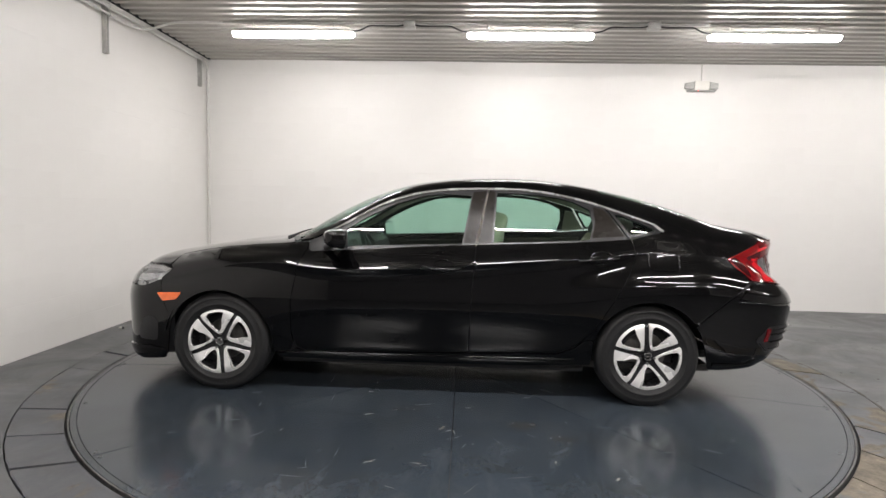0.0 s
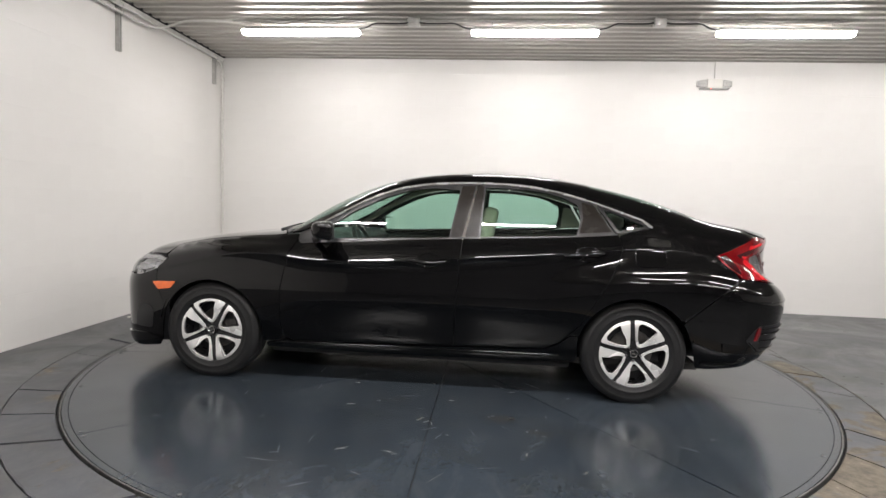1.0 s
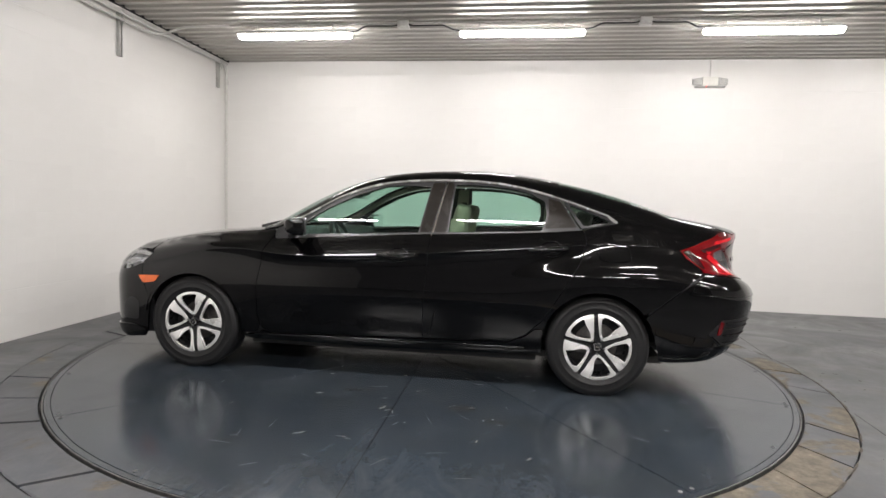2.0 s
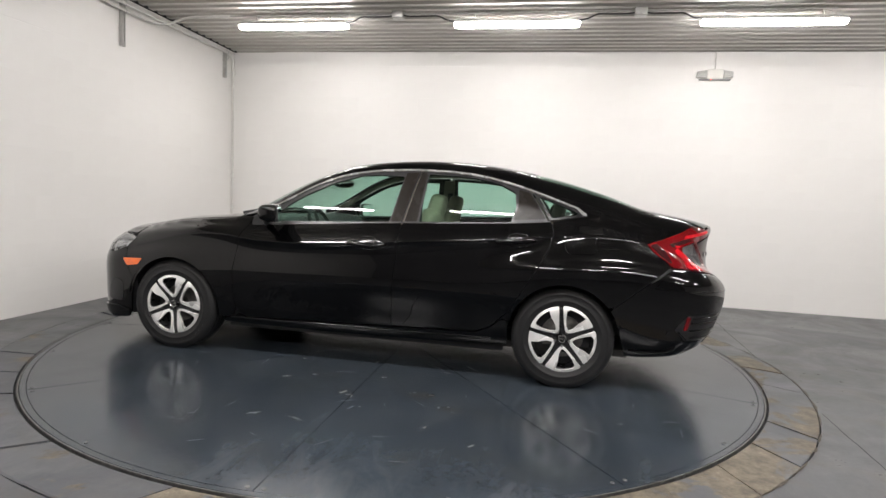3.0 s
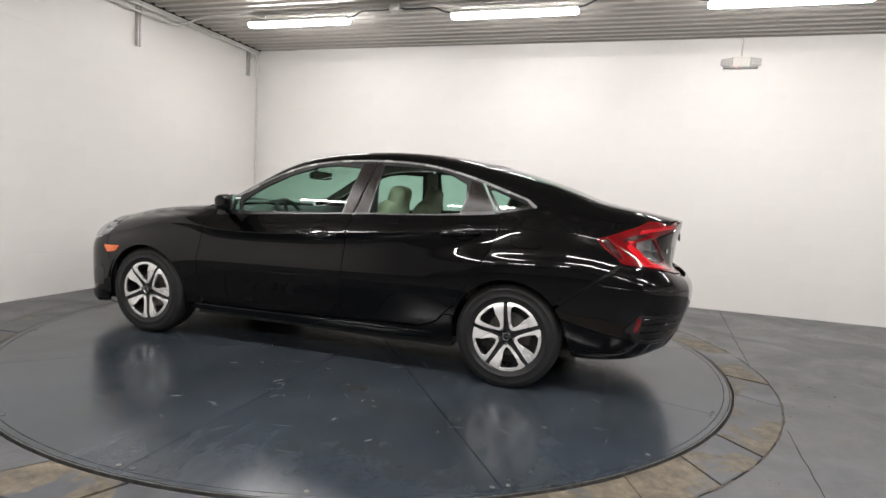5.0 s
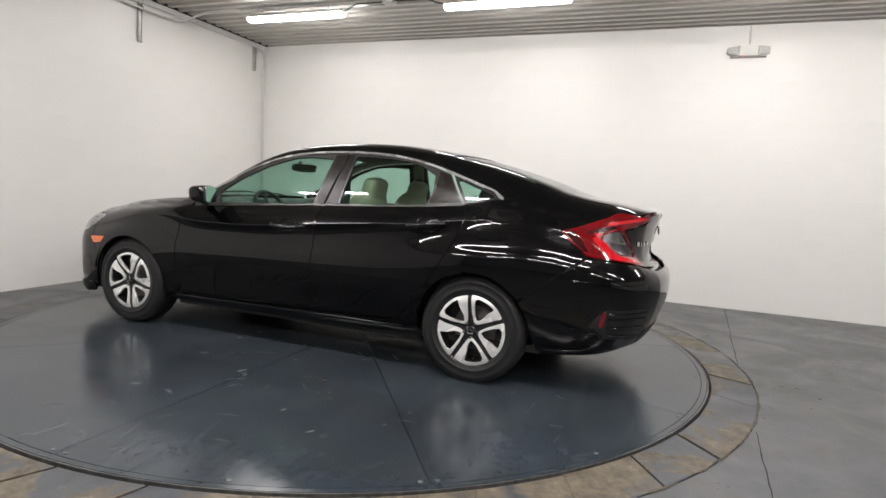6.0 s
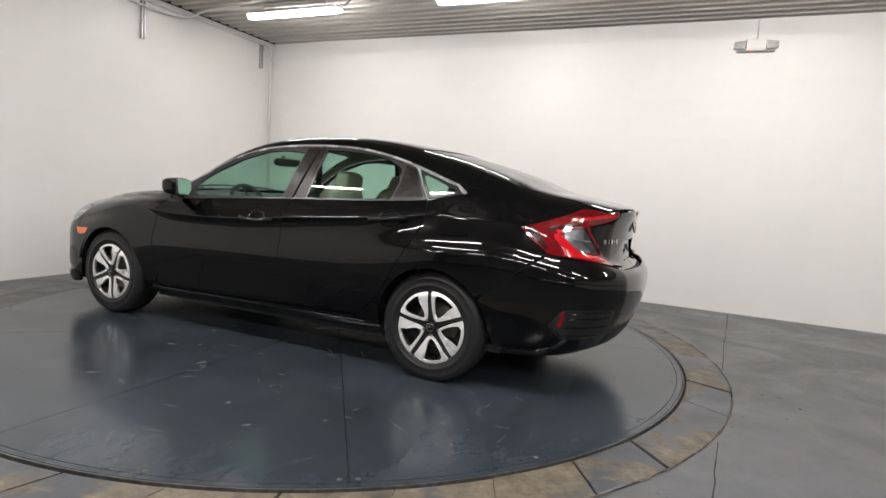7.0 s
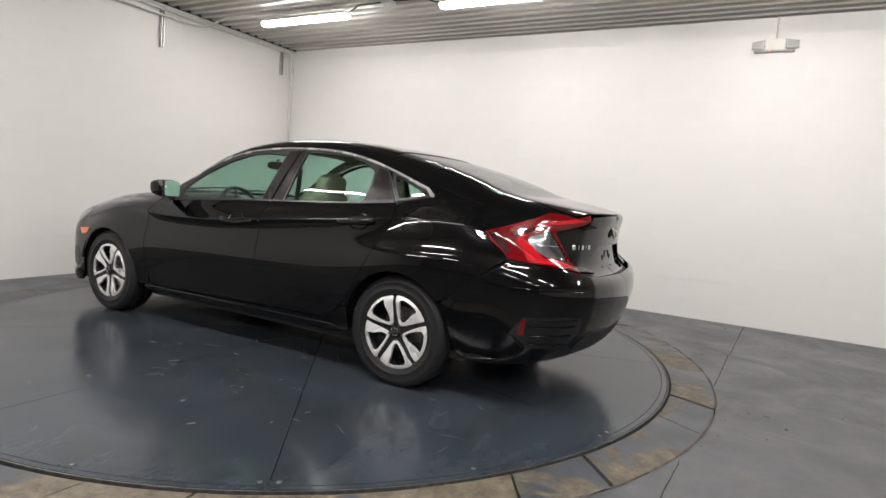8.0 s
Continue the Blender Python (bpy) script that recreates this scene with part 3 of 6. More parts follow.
# ---------------------------------------------------------------- car: body surface
# Feature lines run from nose to tail; each gives half width and height against x.
SIDE_X = [-1.72, -1.50, -1.28, -1.08, -0.92, -0.76, -0.58, -0.38, -0.16, 0.07, 0.30, 0.53, 0.76, 0.98, 1.16, 1.32, 1.48, 1.66, 1.84]
KX = [-1.72, -1.5, -1.28, -1.08, -0.92, -0.8, -0.64, -0.45, -0.26, -0.04, 0.26, 0.47, 0.66, 0.84, 1.06, 1.21, 1.32, 1.43, 1.66, 1.84]
LINES = [
    # x keys, half width, height
    ([-1.72, -1.0, 1.0, 1.84], [0.74, 0.72, 0.72, 0.72], [0.17, 0.19, 0.20, 0.215]),
    ([-1.72, -1.0, 1.0, 1.84], [0.825, 0.79, 0.795, 0.79], [0.19, 0.215, 0.222, 0.232]),
    ([-1.72, -1.0, -0.3, 0.9, 1.34, 1.84], [0.846, 0.838, 0.832, 0.836, 0.858, 0.825], [0.28, 0.285, 0.29, 0.30, 0.30, 0.30]),
    ([-1.72, -1.35, -0.8, 0.0, 0.9, 1.35, 1.66, 1.84], [0.858, 0.884, 0.858, 0.850, 0.862, 0.890, 0.872, 0.842], [0.42] * 8),
    ([-1.72, -1.35, -1.0, 0.0, 1.0, 1.35, 1.66, 1.84], [0.856, 0.894, 0.884, 0.880, 0.890, 0.905, 0.890, 0.860], [0.55, 0.60, 0.58, 0.58, 0.61, 0.63, 0.63, 0.62]),
    ([-1.72, -1.35, -1.1, -0.7, 0.2, 0.8, 1.1, 1.35, 1.66, 1.84], [0.850, 0.884, 0.878, 0.870, 0.866, 0.868, 0.886, 0.900, 0.885, 0.855], [0.62, 0.70, 0.70, 0.69, 0.71, 0.74, 0.752, 0.772, 0.776, 0.760]),
    ([-1.72, -1.35, -1.1, -0.7, 0.2, 0.8, 1.1, 1.35, 1.66, 1.84], [0.834, 0.862, 0.864, 0.866, 0.861, 0.855, 0.854, 0.860, 0.846, 0.818], [0.67, 0.755, 0.782, 0.764, 0.80, 0.845, 0.842, 0.815, 0.820, 0.804]),
    ([-1.72, -1.35, -1.2, -0.95, -0.83, -0.70, -0.3, 0.23, 0.9, 1.35, 1.6, 1.84], [0.8190, 0.8570, 0.8650, 0.8725, 0.8775, 0.8828, 0.8843, 0.8753, 0.8593, 0.8212, 0.8070, 0.7900], [0.705, 0.788, 0.828, 0.830, 0.820, 0.804, 0.810, 0.850, 0.902, 0.942, 0.940, 0.904]),
    ([-1.72, -1.35, -1.2, -0.95, -0.83, -0.70, -0.3, 0.23, 0.9, 1.35, 1.6, 1.84], [0.817, 0.855, 0.863, 0.8705, 0.8755, 0.8805, 0.882, 0.873, 0.857, 0.818, 0.802, 0.781], [0.719, 0.802, 0.842, 0.845, 0.835, 0.819, 0.825, 0.865, 0.917, 0.953, 0.955, 0.932]),
    ([-1.72, -1.35, -1.1, -0.9, -0.7, -0.3, 0.23, 0.6, 0.9, 1.18, 1.43, 1.66, 1.84], [0.780, 0.828, 0.842, 0.843, 0.843, 0.8405, 0.830, 0.822, 0.816, 0.798, 0.776, 0.772, 0.754], [0.772, 0.846, 0.878, 0.884, 0.868, 0.886, 0.923, 0.946, 0.966, 0.992, 1.008, 0.988, 0.962]),
    ([-1.72, -1.5, -1.28, -1.08, -0.9, -0.75, -0.24, 0.27, 0.83, 1.18, 1.32, 1.43, 1.66, 1.84], [0.735, 0.768, 0.785, 0.797, 0.802, 0.802, 0.792, 0.780, 0.768, 0.757, 0.752, 0.750, 0.745, 0.727],
     [0.806, 0.852, 0.880, 0.900, 0.910, 0.918, 0.948, 0.978, 1.004, 1.032, 1.046, 1.049, 1.023, 0.994]),
    None,
    (KX, [0.630, 0.670, 0.697, 0.720, 0.738, 0.738, 0.717, 0.676, 0.634, 0.600, 0.580, 0.578, 0.584, 0.598, 0.626, 0.654, 0.676, 0.692, 0.694, 0.681],
     [0.850, 0.898, 0.926, 0.946, 0.958, 0.984, 1.053, 1.167, 1.257, 1.313, 1.337, 1.337, 1.327, 1.299, 1.239, 1.189, 1.149, 1.105, 1.066, 1.034]),
    (KX, [0.46, 0.50, 0.535, 0.58, 0.635, 0.655, 0.640, 0.603, 0.560, 0.527, 0.507, 0.506, 0.509, 0.516, 0.532, 0.545, 0.556, 0.566, 0.580, 0.582],
     [0.878, 0.920, 0.946, 0.964, 0.980, 1.020, 1.100, 1.214, 1.306, 1.364, 1.394, 1.399, 1.393, 1.374, 1.337, 1.304, 1.279, 1.250, 1.182, 1.122]),
    (KX, [0.25, 0.27, 0.29, 0.34, 0.41, 0.43, 0.42, 0.395, 0.36, 0.33, 0.31, 0.31, 0.31, 0.32, 0.33, 0.34, 0.35, 0.36, 0.37, 0.37],
     [0.886, 0.926, 0.952, 0.970, 1.016, 1.090, 1.180, 1.272, 1.343, 1.389, 1.414, 1.418, 1.412, 1.396, 1.361, 1.329, 1.304, 1.274, 1.205, 1.140]),
    (KX, [0.0] * 20,
     [0.890, 0.929, 0.955, 0.975, 1.038, 1.115, 1.204, 1.291, 1.356, 1.399, 1.421, 1.426, 1.420, 1.404, 1.370, 1.339, 1.314, 1.284, 1.213, 1.147]),
]
U_BELT, U_TOP, U_EDGE, U_MID = 10, 12, 13, 15
_b, _t = LINES[10], LINES[12]
_x = np.array(_t[0])
LINES[11] = (list(_x), list((np.interp(_x, _b[0], _b[1]) + np.array(_t[1])) / 2 + np.interp(_x, [-0.95, -0.6, 0.0, 0.4, 1.2, 1.5], [0.0, 0.0, 0.005, 0.012, 0.014, 0.0])), list((np.interp(_x, _b[0], _b[2]) + np.array(_t[2])) / 2))
# where each line meets the middle of the nose and of the tail: x, z
NOSE = [(-2.08, 0.15), (-2.15, 0.17), (-2.185, 0.23), (-2.190, 0.34), (-2.200, 0.48), (-2.207, 0.56), (-2.203, 0.61), (-2.19, 0.655), (-2.18, 0.68), (-2.16, 0.71), (-2.12, 0.745), (-2.08, 0.775),
        (-2.04, 0.805), (-1.99, 0.83), (-1.95, 0.842), (-1.92, 0.848)]
TAIL = [(2.22, 0.27), (2.285, 0.285), (2.325, 0.33), (2.365, 0.42), (2.405, 0.545), (2.412, 0.62), (2.395, 0.69), (2.325, 0.735), (2.303, 0.758), (2.294, 0.83), (2.298, 0.91), (2.306, 0.965),
        (2.320, 1.01), (2.326, 1.045), (2.286, 1.060), (2.245, 1.066)]
WRAP = (0.955, 0.82, 0.60, 0.32, 0.0)
WRAP_TAIL = (0.955, 0.82, 0.635, 0.575, 0.32, 0.0)       # a tight corner between flank and tail


def glide(x, xs, ys):
    """Smooth interpolation through keys without overshoot."""
    xs, ys = np.asarray(xs, float), np.asarray(ys, float)
    if len(xs) < 3:
        return np.interp(x, xs, ys)
    h = np.diff(xs)
    d = np.diff(ys) / h
    m = np.zeros(len(xs))
    same = d[:-1] * d[1:] > 0
    w1, w2 = 2 * h[1:] + h[:-1], h[1:] + 2 * h[:-1]
    with np.errstate(divide="ignore", invalid="ignore"):
        m[1:-1] = np.where(same, (w1 + w2) / (w1 / d[:-1] + w2 / d[1:]), 0.0)
    m[0], m[-1] = d[0], d[-1]
    k = int(np.clip(np.searchsorted(xs, x) - 1, 0, len(h) - 1))
    t = np.clip((x - xs[k]) / h[k], 0, 1)
    return ((1 + 2 * t) * (1 - t) ** 2 * ys[k] + t * (1 - t) ** 2 * h[k] * m[k] + t * t * (3 - 2 * t) * ys[k + 1] + t * t * (t - 1) * h[k] * m[k + 1])


def control_net():
    net = []
    for (xs, hs, zs), (nx, nz), (tx, tz) in zip(LINES, NOSE, TAIL):
        row = []
        for sx, ex, ez, flip in ((SIDE_X[0], nx, nz, True), (SIDE_X[-1], tx, tz, False)):
            h0, z0 = glide(sx, xs, hs), glide(sx, xs, zs)
            end = []
            n = 2.3 if flip else (2.75 if 3 <= len(net) <= 7 else 2.5)
            for f in WRAP if flip else WRAP_TAIL:
                along = (1 - f ** n) ** (1 / n)
                end.append((sx + (ex - sx) * along, h0 * f, z0 + (ez - z0) * min(1.0, along ** 1.1)))
            if flip:
                row = end[::-1] + [(x, glide(x, xs, hs), glide(x, xs, zs)) for x in SIDE_X]
            else:
                row += end
        net.append(row)
    return np.array(net).transpose(1, 0, 2)          # station, line, (x, h, z)


class Body:
    """A smooth tensor surface through the net; v along the car, u from the sill up to the middle of the roof."""

    def __init__(self, net):
        self.goal, self.c = net, net.copy()
        self.nv, self.nu = net.shape[:2]
        v, u = np.meshgrid(np.arange(self.nv), np.arange(self.nu), indexing="ij")
        for _ in range(2):
            self.pad()
            self.c = self.c + 0.85 * (self.goal - self.at(v.ravel(), u.ravel()).reshape(net.shape))
        self.pad()

    def pad(self):
        c = self.c
        flip = np.array([1, -1, 1])
        p = np.zeros((self.nv + 2, self.nu + 2, 3))
        p[1:-1, 1:-1] = c
        p[0, 1:-1], p[-1, 1:-1] = c[1] * flip, c[-2] * flip
        p[:, 0] = 2 * p[:, 1] - p[:, 2]
        p[:, -1] = p[:, -3] * flip
        self.p = p

    @staticmethod
    def weights(t):
        return np.stack([(1 - t) ** 3, 3 * t ** 3 - 6 * t ** 2 + 4, -3 * t ** 3 + 3 * t ** 2 + 3 * t + 1, t ** 3], -1) / 6

    def at(self, v, u):
        v, u = np.clip(v, 0, self.nv - 1 - 1e-9), np.clip(u, 0, self.nu - 1 - 1e-9)
        i, j = v.astype(int), u.astype(int)
        wv, wu = self.weights(v - i), self.weights(u - j)
        out = np.zeros((len(v), 3))
        for a in range(4):
            for b in range(4):
                out += (wv[:, a] * wu[:, b])[:, None] * self.p[i + a, j + b]
        return out

    def normal(self, v, u):
        e = 0.01
        dv = self.at(v + e, u) - self.at(v - e, u)
        du = self.at(v, u + e) - self.at(v, u - e)
        n = np.cross(du, dv)
        n /= np.maximum(np.linalg.norm(n, axis=1), 1e-9)[:, None]
        # at the sharp ends fall back on the middle plane's direction
        return n


BODY = Body(control_net())
_gv, _gu = np.meshgrid(np.linspace(0, BODY.nv - 1, 260), np.linspace(0, BODY.nu - 1, 120), indexing="ij")
_gv, _gu = _gv.ravel(), _gu.ravel()
_gp, _gn = BODY.at(_gv, _gu), BODY.normal(_gv, _gu)
if _gn[np.argmax(_gp[:, 1])][1] < 0:
    SIGN = -1.0
else:
    SIGN = 1.0
_gn = _gn * SIGN
_len = np.concatenate([[0], np.cumsum(np.linalg.norm(np.diff(BODY.at(np.arange(0, BODY.nv - 1 + 1e-6, 0.05), np.full(int((BODY.nv - 1) / 0.05) + 1, 4.0)), axis=0), axis=1))])
_lv = np.arange(0, BODY.nv - 1 + 1e-6, 0.05)


def chart(kind, p, v):
    """Flat coordinates of surface points: side (x, z), top (x, h), wrap (length round the body, z)."""
    if kind == "side":
        return np.stack([p[:, 0], p[:, 2]], 1)
    if kind == "top":
        return np.stack([p[:, 0], p[:, 1]], 1)
    return np.stack([np.interp(v, _lv, _len), p[:, 2]], 1)


MASKS = {"side": (_gn[:, 1] > 0.04) & (_gu < 13.6), "top": (_gn[:, 2] > 0.05) & (_gu > 9) & ((_gp[:, 0] < 1.9) | (_gu > 11.6)), "wrap": _gu < 13.4}


def invert(kind, q):
    """Surface parameters of flat coordinates."""
    q = np.asarray(q, float)
    ok = np.where(MASKS[kind])[0]
    g = chart(kind, _gp[ok], _gv[ok])
    v, u = np.zeros(len(q)), np.zeros(len(q))
    for s in range(0, len(q), 400):
        d = ((q[s:s + 400, None, :] - g[None]) ** 2).sum(2)
        k = ok[d.argmin(1)]
        v[s:s + 400], u[s:s + 400] = _gv[k], _gu[k]
    for _ in range(6):
        e = 1e-3
        f = chart(kind, BODY.at(v, u), v)
        fv = (chart(kind, BODY.at(np.clip(v + e, 0, BODY.nv - 1), u), np.clip(v + e, 0, BODY.nv - 1)) - f) / e
        fu = (chart(kind, BODY.at(v, u + e), v) - f) / e
        r = q - f
        det = fv[:, 0] * fu[:, 1] - fv[:, 1] * fu[:, 0]
        det = np.where(np.abs(det) < 1e-5, 1e-5, det)
        dv = (r[:, 0] * fu[:, 1] - r[:, 1] * fu[:, 0]) / det
        du = (fv[:, 0] * r[:, 1] - fv[:, 1] * r[:, 0]) / det
        v = np.clip(v + np.clip(dv, -0.25, 0.25), 0, BODY.nv - 1.0001)
        u = np.clip(u + np.clip(du, -0.25, 0.25), 0, BODY.nu - 1.0001)
    return v, u


def surface_line(u, x0, x1, n=24):
    """Points of one feature line between two x, as (x, h, z)."""
    vs = np.linspace(0, BODY.nv - 1, 1200)
    p = BODY.at(vs, np.full(len(vs), float(u)))
    k = slice(np.argmin(p[:, 0]), np.argmax(p[:, 0]) + 1)
    xs = np.linspace(x0, x1, n)
    return np.stack([xs, np.interp(xs, p[k, 0], p[k, 1]), np.interp(xs, p[k, 0], p[k, 2])], 1)


def sl(u, x0, x1, n=24, dz=0.0):
    return [(p[0], p[2] + dz) for p in surface_line(u, x0, x1, n)]


def tl(u, x0, x1, n=24, dh=0.0):
    return [(p[0], p[1] + dh) for p in surface_line(u, x0, x1, n)]


def ws(x, z):
    """Wrap coordinates of a point seen from the side."""
    v, u = invert("side", [(x, z)])
    return (float(np.interp(v[0], _lv, _len)), z)


def wr(h, z, tail=True):
    """Wrap coordinates of a point of the tail (or nose) at half width h."""
    vs = np.linspace(BODY.nv - 7, BODY.nv - 1, 340) if tail else np.linspace(0, 5, 300)
    us = np.linspace(0, 14, 160)
    V, U = np.meshgrid(vs, us, indexing="ij")
    p = BODY.at(V.ravel(), U.ravel())
    k = np.argmin((p[:, 1] - h) ** 2 + (p[:, 2] - z) ** 2)
    return (float(np.interp(V.ravel()[k], _lv, _len)), z)


def wt(x, h, dz=0.0):
    """Wrap coordinates of a point seen from above."""
    v, u = invert("top", [(x, h)])
    return (float(np.interp(v[0], _lv, _len)), float(BODY.at(v, u)[0][2]) + dz)


def arc(cx, cz, r, a0, a1, n=28):
    return [(cx + r * math.cos(radians(a)), cz + r * math.sin(radians(a))) for a in np.linspace(a0, a1, n)]


def soften(poly, r):
    """A closed outline with its corners rounded."""
    out = []
    n = len(poly)
    for i in range(n):
        a, b, c = (Vector(poly[(i + k) % n]) for k in (-1, 0, 1))
        d1, d2 = a - b, c - b
        q = min(r, d1.length * 0.45, d2.length * 0.45)
        turn = abs(d1.angle(-d2, 0.0)) if d1.length > 1e-6 and d2.length > 1e-6 else 0
        if turn < 0.15 or q < 1e-4:
            out.append((b.x, b.y))
            continue
        p1, p2 = b + d1.normalized() * q, b + d2.normalized() * q
        for k in range(5):
            t = k / 4
            p = (1 - t) ** 2 * p1 + 2 * t * (1 - t) * b + t * t * p2
            out.append((p.x, p.y))
    return out


def outline(poly, step, inset):
    """Even steps along a closed outline, drawn inwards by inset."""
    pts = []
    n = len(poly)
    for i in range(n):
        a, b = np.array(poly[i]), np.array(poly[(i + 1) % n])
        m = max(1, int(np.linalg.norm(b - a) / step))
        pts += [a + (b - a) * k / m for k in range(m)]
    pts = np.array(pts)
    keep = np.linalg.norm(pts - np.roll(pts, 1, 0), axis=1) > 1e-5
    pts = pts[keep]
    area = 0.5 * np.sum(pts[:, 0] * np.roll(pts[:, 1], -1) - np.roll(pts[:, 0], -1) * pts[:, 1])
    if area < 0:
        pts = pts[::-1]
    if inset:
        t1 = pts - np.roll(pts, 1, 0)
        t2 = np.roll(pts, -1, 0) - pts
        t1 /= np.linalg.norm(t1, axis=1)[:, None]
        t2 /= np.linalg.norm(t2, axis=1)[:, None]
        nn = np.stack([-(t1 + t2)[:, 1], (t1 + t2)[:, 0]], 1)
        nn /= np.maximum(np.linalg.norm(nn, axis=1), 1e-6)[:, None]
        pts = pts + nn * inset
    return pts


def inside(pts, poly):
    x, y = pts[:, 0], pts[:, 1]
    res = np.zeros(len(pts), bool)
    n = len(poly)
    for i in range(n):
        (x1, y1), (x2, y2) = poly[i], poly[(i + 1) % n]
        if y1 == y2:
            continue
        res ^= ((y1 > y) != (y2 > y)) & (x < (x2 - x1) * (y - y1) / (y2 - y1) + x1)
    return res


def edge_distance(pts, poly):
    d = np.full(len(pts), 1e9)
    q = np.array(poly)
    for a, b in zip(q, np.roll(q, -1, 0)):
        ab = b - a
        t = np.clip(((pts - a) @ ab) / max(ab @ ab, 1e-12), 0, 1)
        d = np.minimum(d, np.linalg.norm(pts - (a + t[:, None] * ab), axis=1))
    return d


def panel_mesh(name, kind, poly, mat, gap=0.0022, depth=0.014, off=0.0, step=0.03, holes=(), corner=0.012, both=False, upright=0.0, creased=False):
    """A sheet of the body inside an outline, with turned-in edges. both: an outline that crosses the middle of the car (top chart)."""
    from mathutils.geometry import delaunay_2d_cdt
    border = [outline(soften(poly, corner), step * 0.8, gap)]
    for h in holes:
        border.append(outline(soften(h, corner), step * 0.8, -gap))
    lo, hi = border[0].min(0), border[0].max(0)
    gx, gy = np.meshgrid(np.arange(lo[0], hi[0], step), np.arange(lo[1], hi[1], step), indexing="ij")
    inner = np.stack([gx.ravel(), gy.ravel()], 1)
    ok = inside(inner, border[0]) & (edge_distance(inner, border[0]) > step * 0.45)
    for h in border[1:]:
        ok &= ~inside(inner, h) & (edge_distance(inner, h) > step * 0.45)
    inner = inner[ok]
    rows = []
    if creased:                              # rows of points along the crease keep its edge clean
        for line in CREASE:
            q = line[inside(line, border[0]) & (edge_distance(line, border[0]) > 0.004)]
            for h in border[1:]:
                q = q[~inside(q, h) & (edge_distance(q, h) > 0.004)]
            if len(q):
                rows.append(q)
        if rows:
            every = np.concatenate(rows)
            away = np.array([np.min(np.abs(every - c).max(1)) > 0.011 for c in inner])
            inner = inner[away]
    verts = [Vector(p) for b in border for p in b] + [Vector(p) for p in inner]
    edges, start = [], 0
    for q in rows:
        base = len(verts)
        verts += [Vector(c) for c in q]
        edges += [(base + k, base + k + 1) for k in range(len(q) - 1) if np.linalg.norm(q[k + 1] - q[k]) < 0.03]
    for b in border:
        edges += [(start + k, start + (k + 1) % len(b)) for k in range(len(b))]
        start += len(b)
    vc, _, fc, ov, _, _ = delaunay_2d_cdt(verts, edges, [], 0, 1e-6)
    q = np.array([(p.x, p.y) for p in vc])
    tri = np.array([f for f in fc if len(f) == 3])
    cen = q[tri].mean(1)
    good = inside(cen, border[0])
    for h in border[1:]:
        good &= ~inside(cen, h)
    tri = tri[good]
    sgn = np.ones(len(q))
    qq = q.copy()
    if both:
        sgn = np.where(q[:, 1] < 0, -1.0, 1.0)
        qq[:, 1] = np.abs(qq[:, 1])
    v, u = invert(kind, qq)
    p, n = BODY.at(v, u), BODY.normal(v, u) * SIGN
    p[:, 1] *= sgn
    n[:, 1] *= sgn
    p = p + n * off
    if upright:                              # curved pane: its lean grows evenly with height
        lean = np.radians(27.3 + 82.0 * (p[:, 2] - upright))
        flat = n[:, :2] / np.linalg.norm(n[:, :2], axis=1)[:, None]
        n = np.stack([flat[:, 0] * np.cos(lean), flat[:, 1] * np.cos(lean), np.sin(lean)], 1)
    back = {}
    for k, src in enumerate(ov):
        for s in src:
            back[s] = k
    fn = np.cross(p[tri[:, 1]] - p[tri[:, 0]], p[tri[:, 2]] - p[tri[:, 0]])
    flipped = (fn * n[tri[:, 0]]).sum(1) < 0
    tri[flipped] = tri[flipped][:, [0, 2, 1]]
    P, N, F = [p], [n], [tuple(t) for t in tri]
    count = len(p)
    if depth:
        start = 0
        for b in border:
            ids = [back.get(start + k) for k in range(len(b))]
            ids = [k for k in ids if k is not None]
            start += len(b)
            bp, bn = p[ids], n[ids]
            tang = np.roll(bp, -1, 0) - np.roll(bp, 1, 0)
            out = np.cross(tang, bn)
            out /= np.maximum(np.linalg.norm(out, axis=1), 1e-9)[:, None]
            m = len(ids)
            # a rounded lip, then the flange
            P += [bp, bp + out * 0.0012 - bn * 0.0014, bp + out * 0.0012 - bn * depth]
            N += [bn * 0.8 + out * 0.6, out, out]
            for k in range(m):
                a, c = k, (k + 1) % m
                F.append((count + a, count + m + a, count + m + c, count + c))
                F.append((count + m + a, count + 2 * m + a, count + 2 * m + c, count + m + c))
            count += 3 * m
    P, N = np.concatenate(P), np.concatenate(N)
    N /= np.maximum(np.linalg.norm(N, axis=1), 1e-9)[:, None]
    return P, N, F, mat


CREASE = [np.array(sl(u, -1.66, 2.02, 230)) for u in (6.6, 7.0, 7.3, 7.5, 7.65, 7.8, 8.0, 8.25, 8.6)]


def put_panel(name, data, parent, side, label=""):
    """side -1: the near flank, +1: the far flank (mirrored), 0: as it is."""
    P, N, F, mat = data
    P, N = P.copy(), N.copy()
    if side == -1:
        P[:, 1] *= -1
        N[:, 1] *= -1
        F = [f[::-1] for f in F]
    me = mesh_from(name, P, F, mat, smooth=True)
    me.normals_split_custom_set_from_vertices([tuple(q) for q in N])
    return part(name, me, parent, label)


def sheet(name, kind, poly, mat, parent, sides=(-1, 1), label="", **kw):
    both = kw.get("both", False)
    data = panel_mesh(name, kind, poly, mat, **kw)
    return [put_panel(name, data, parent, s, label) for s in ((0,) if both else sides)]


car = empty("car", "black four-door sedan with silver wheels, parked on the turntable", "car", at=(0, 0, 0.004))

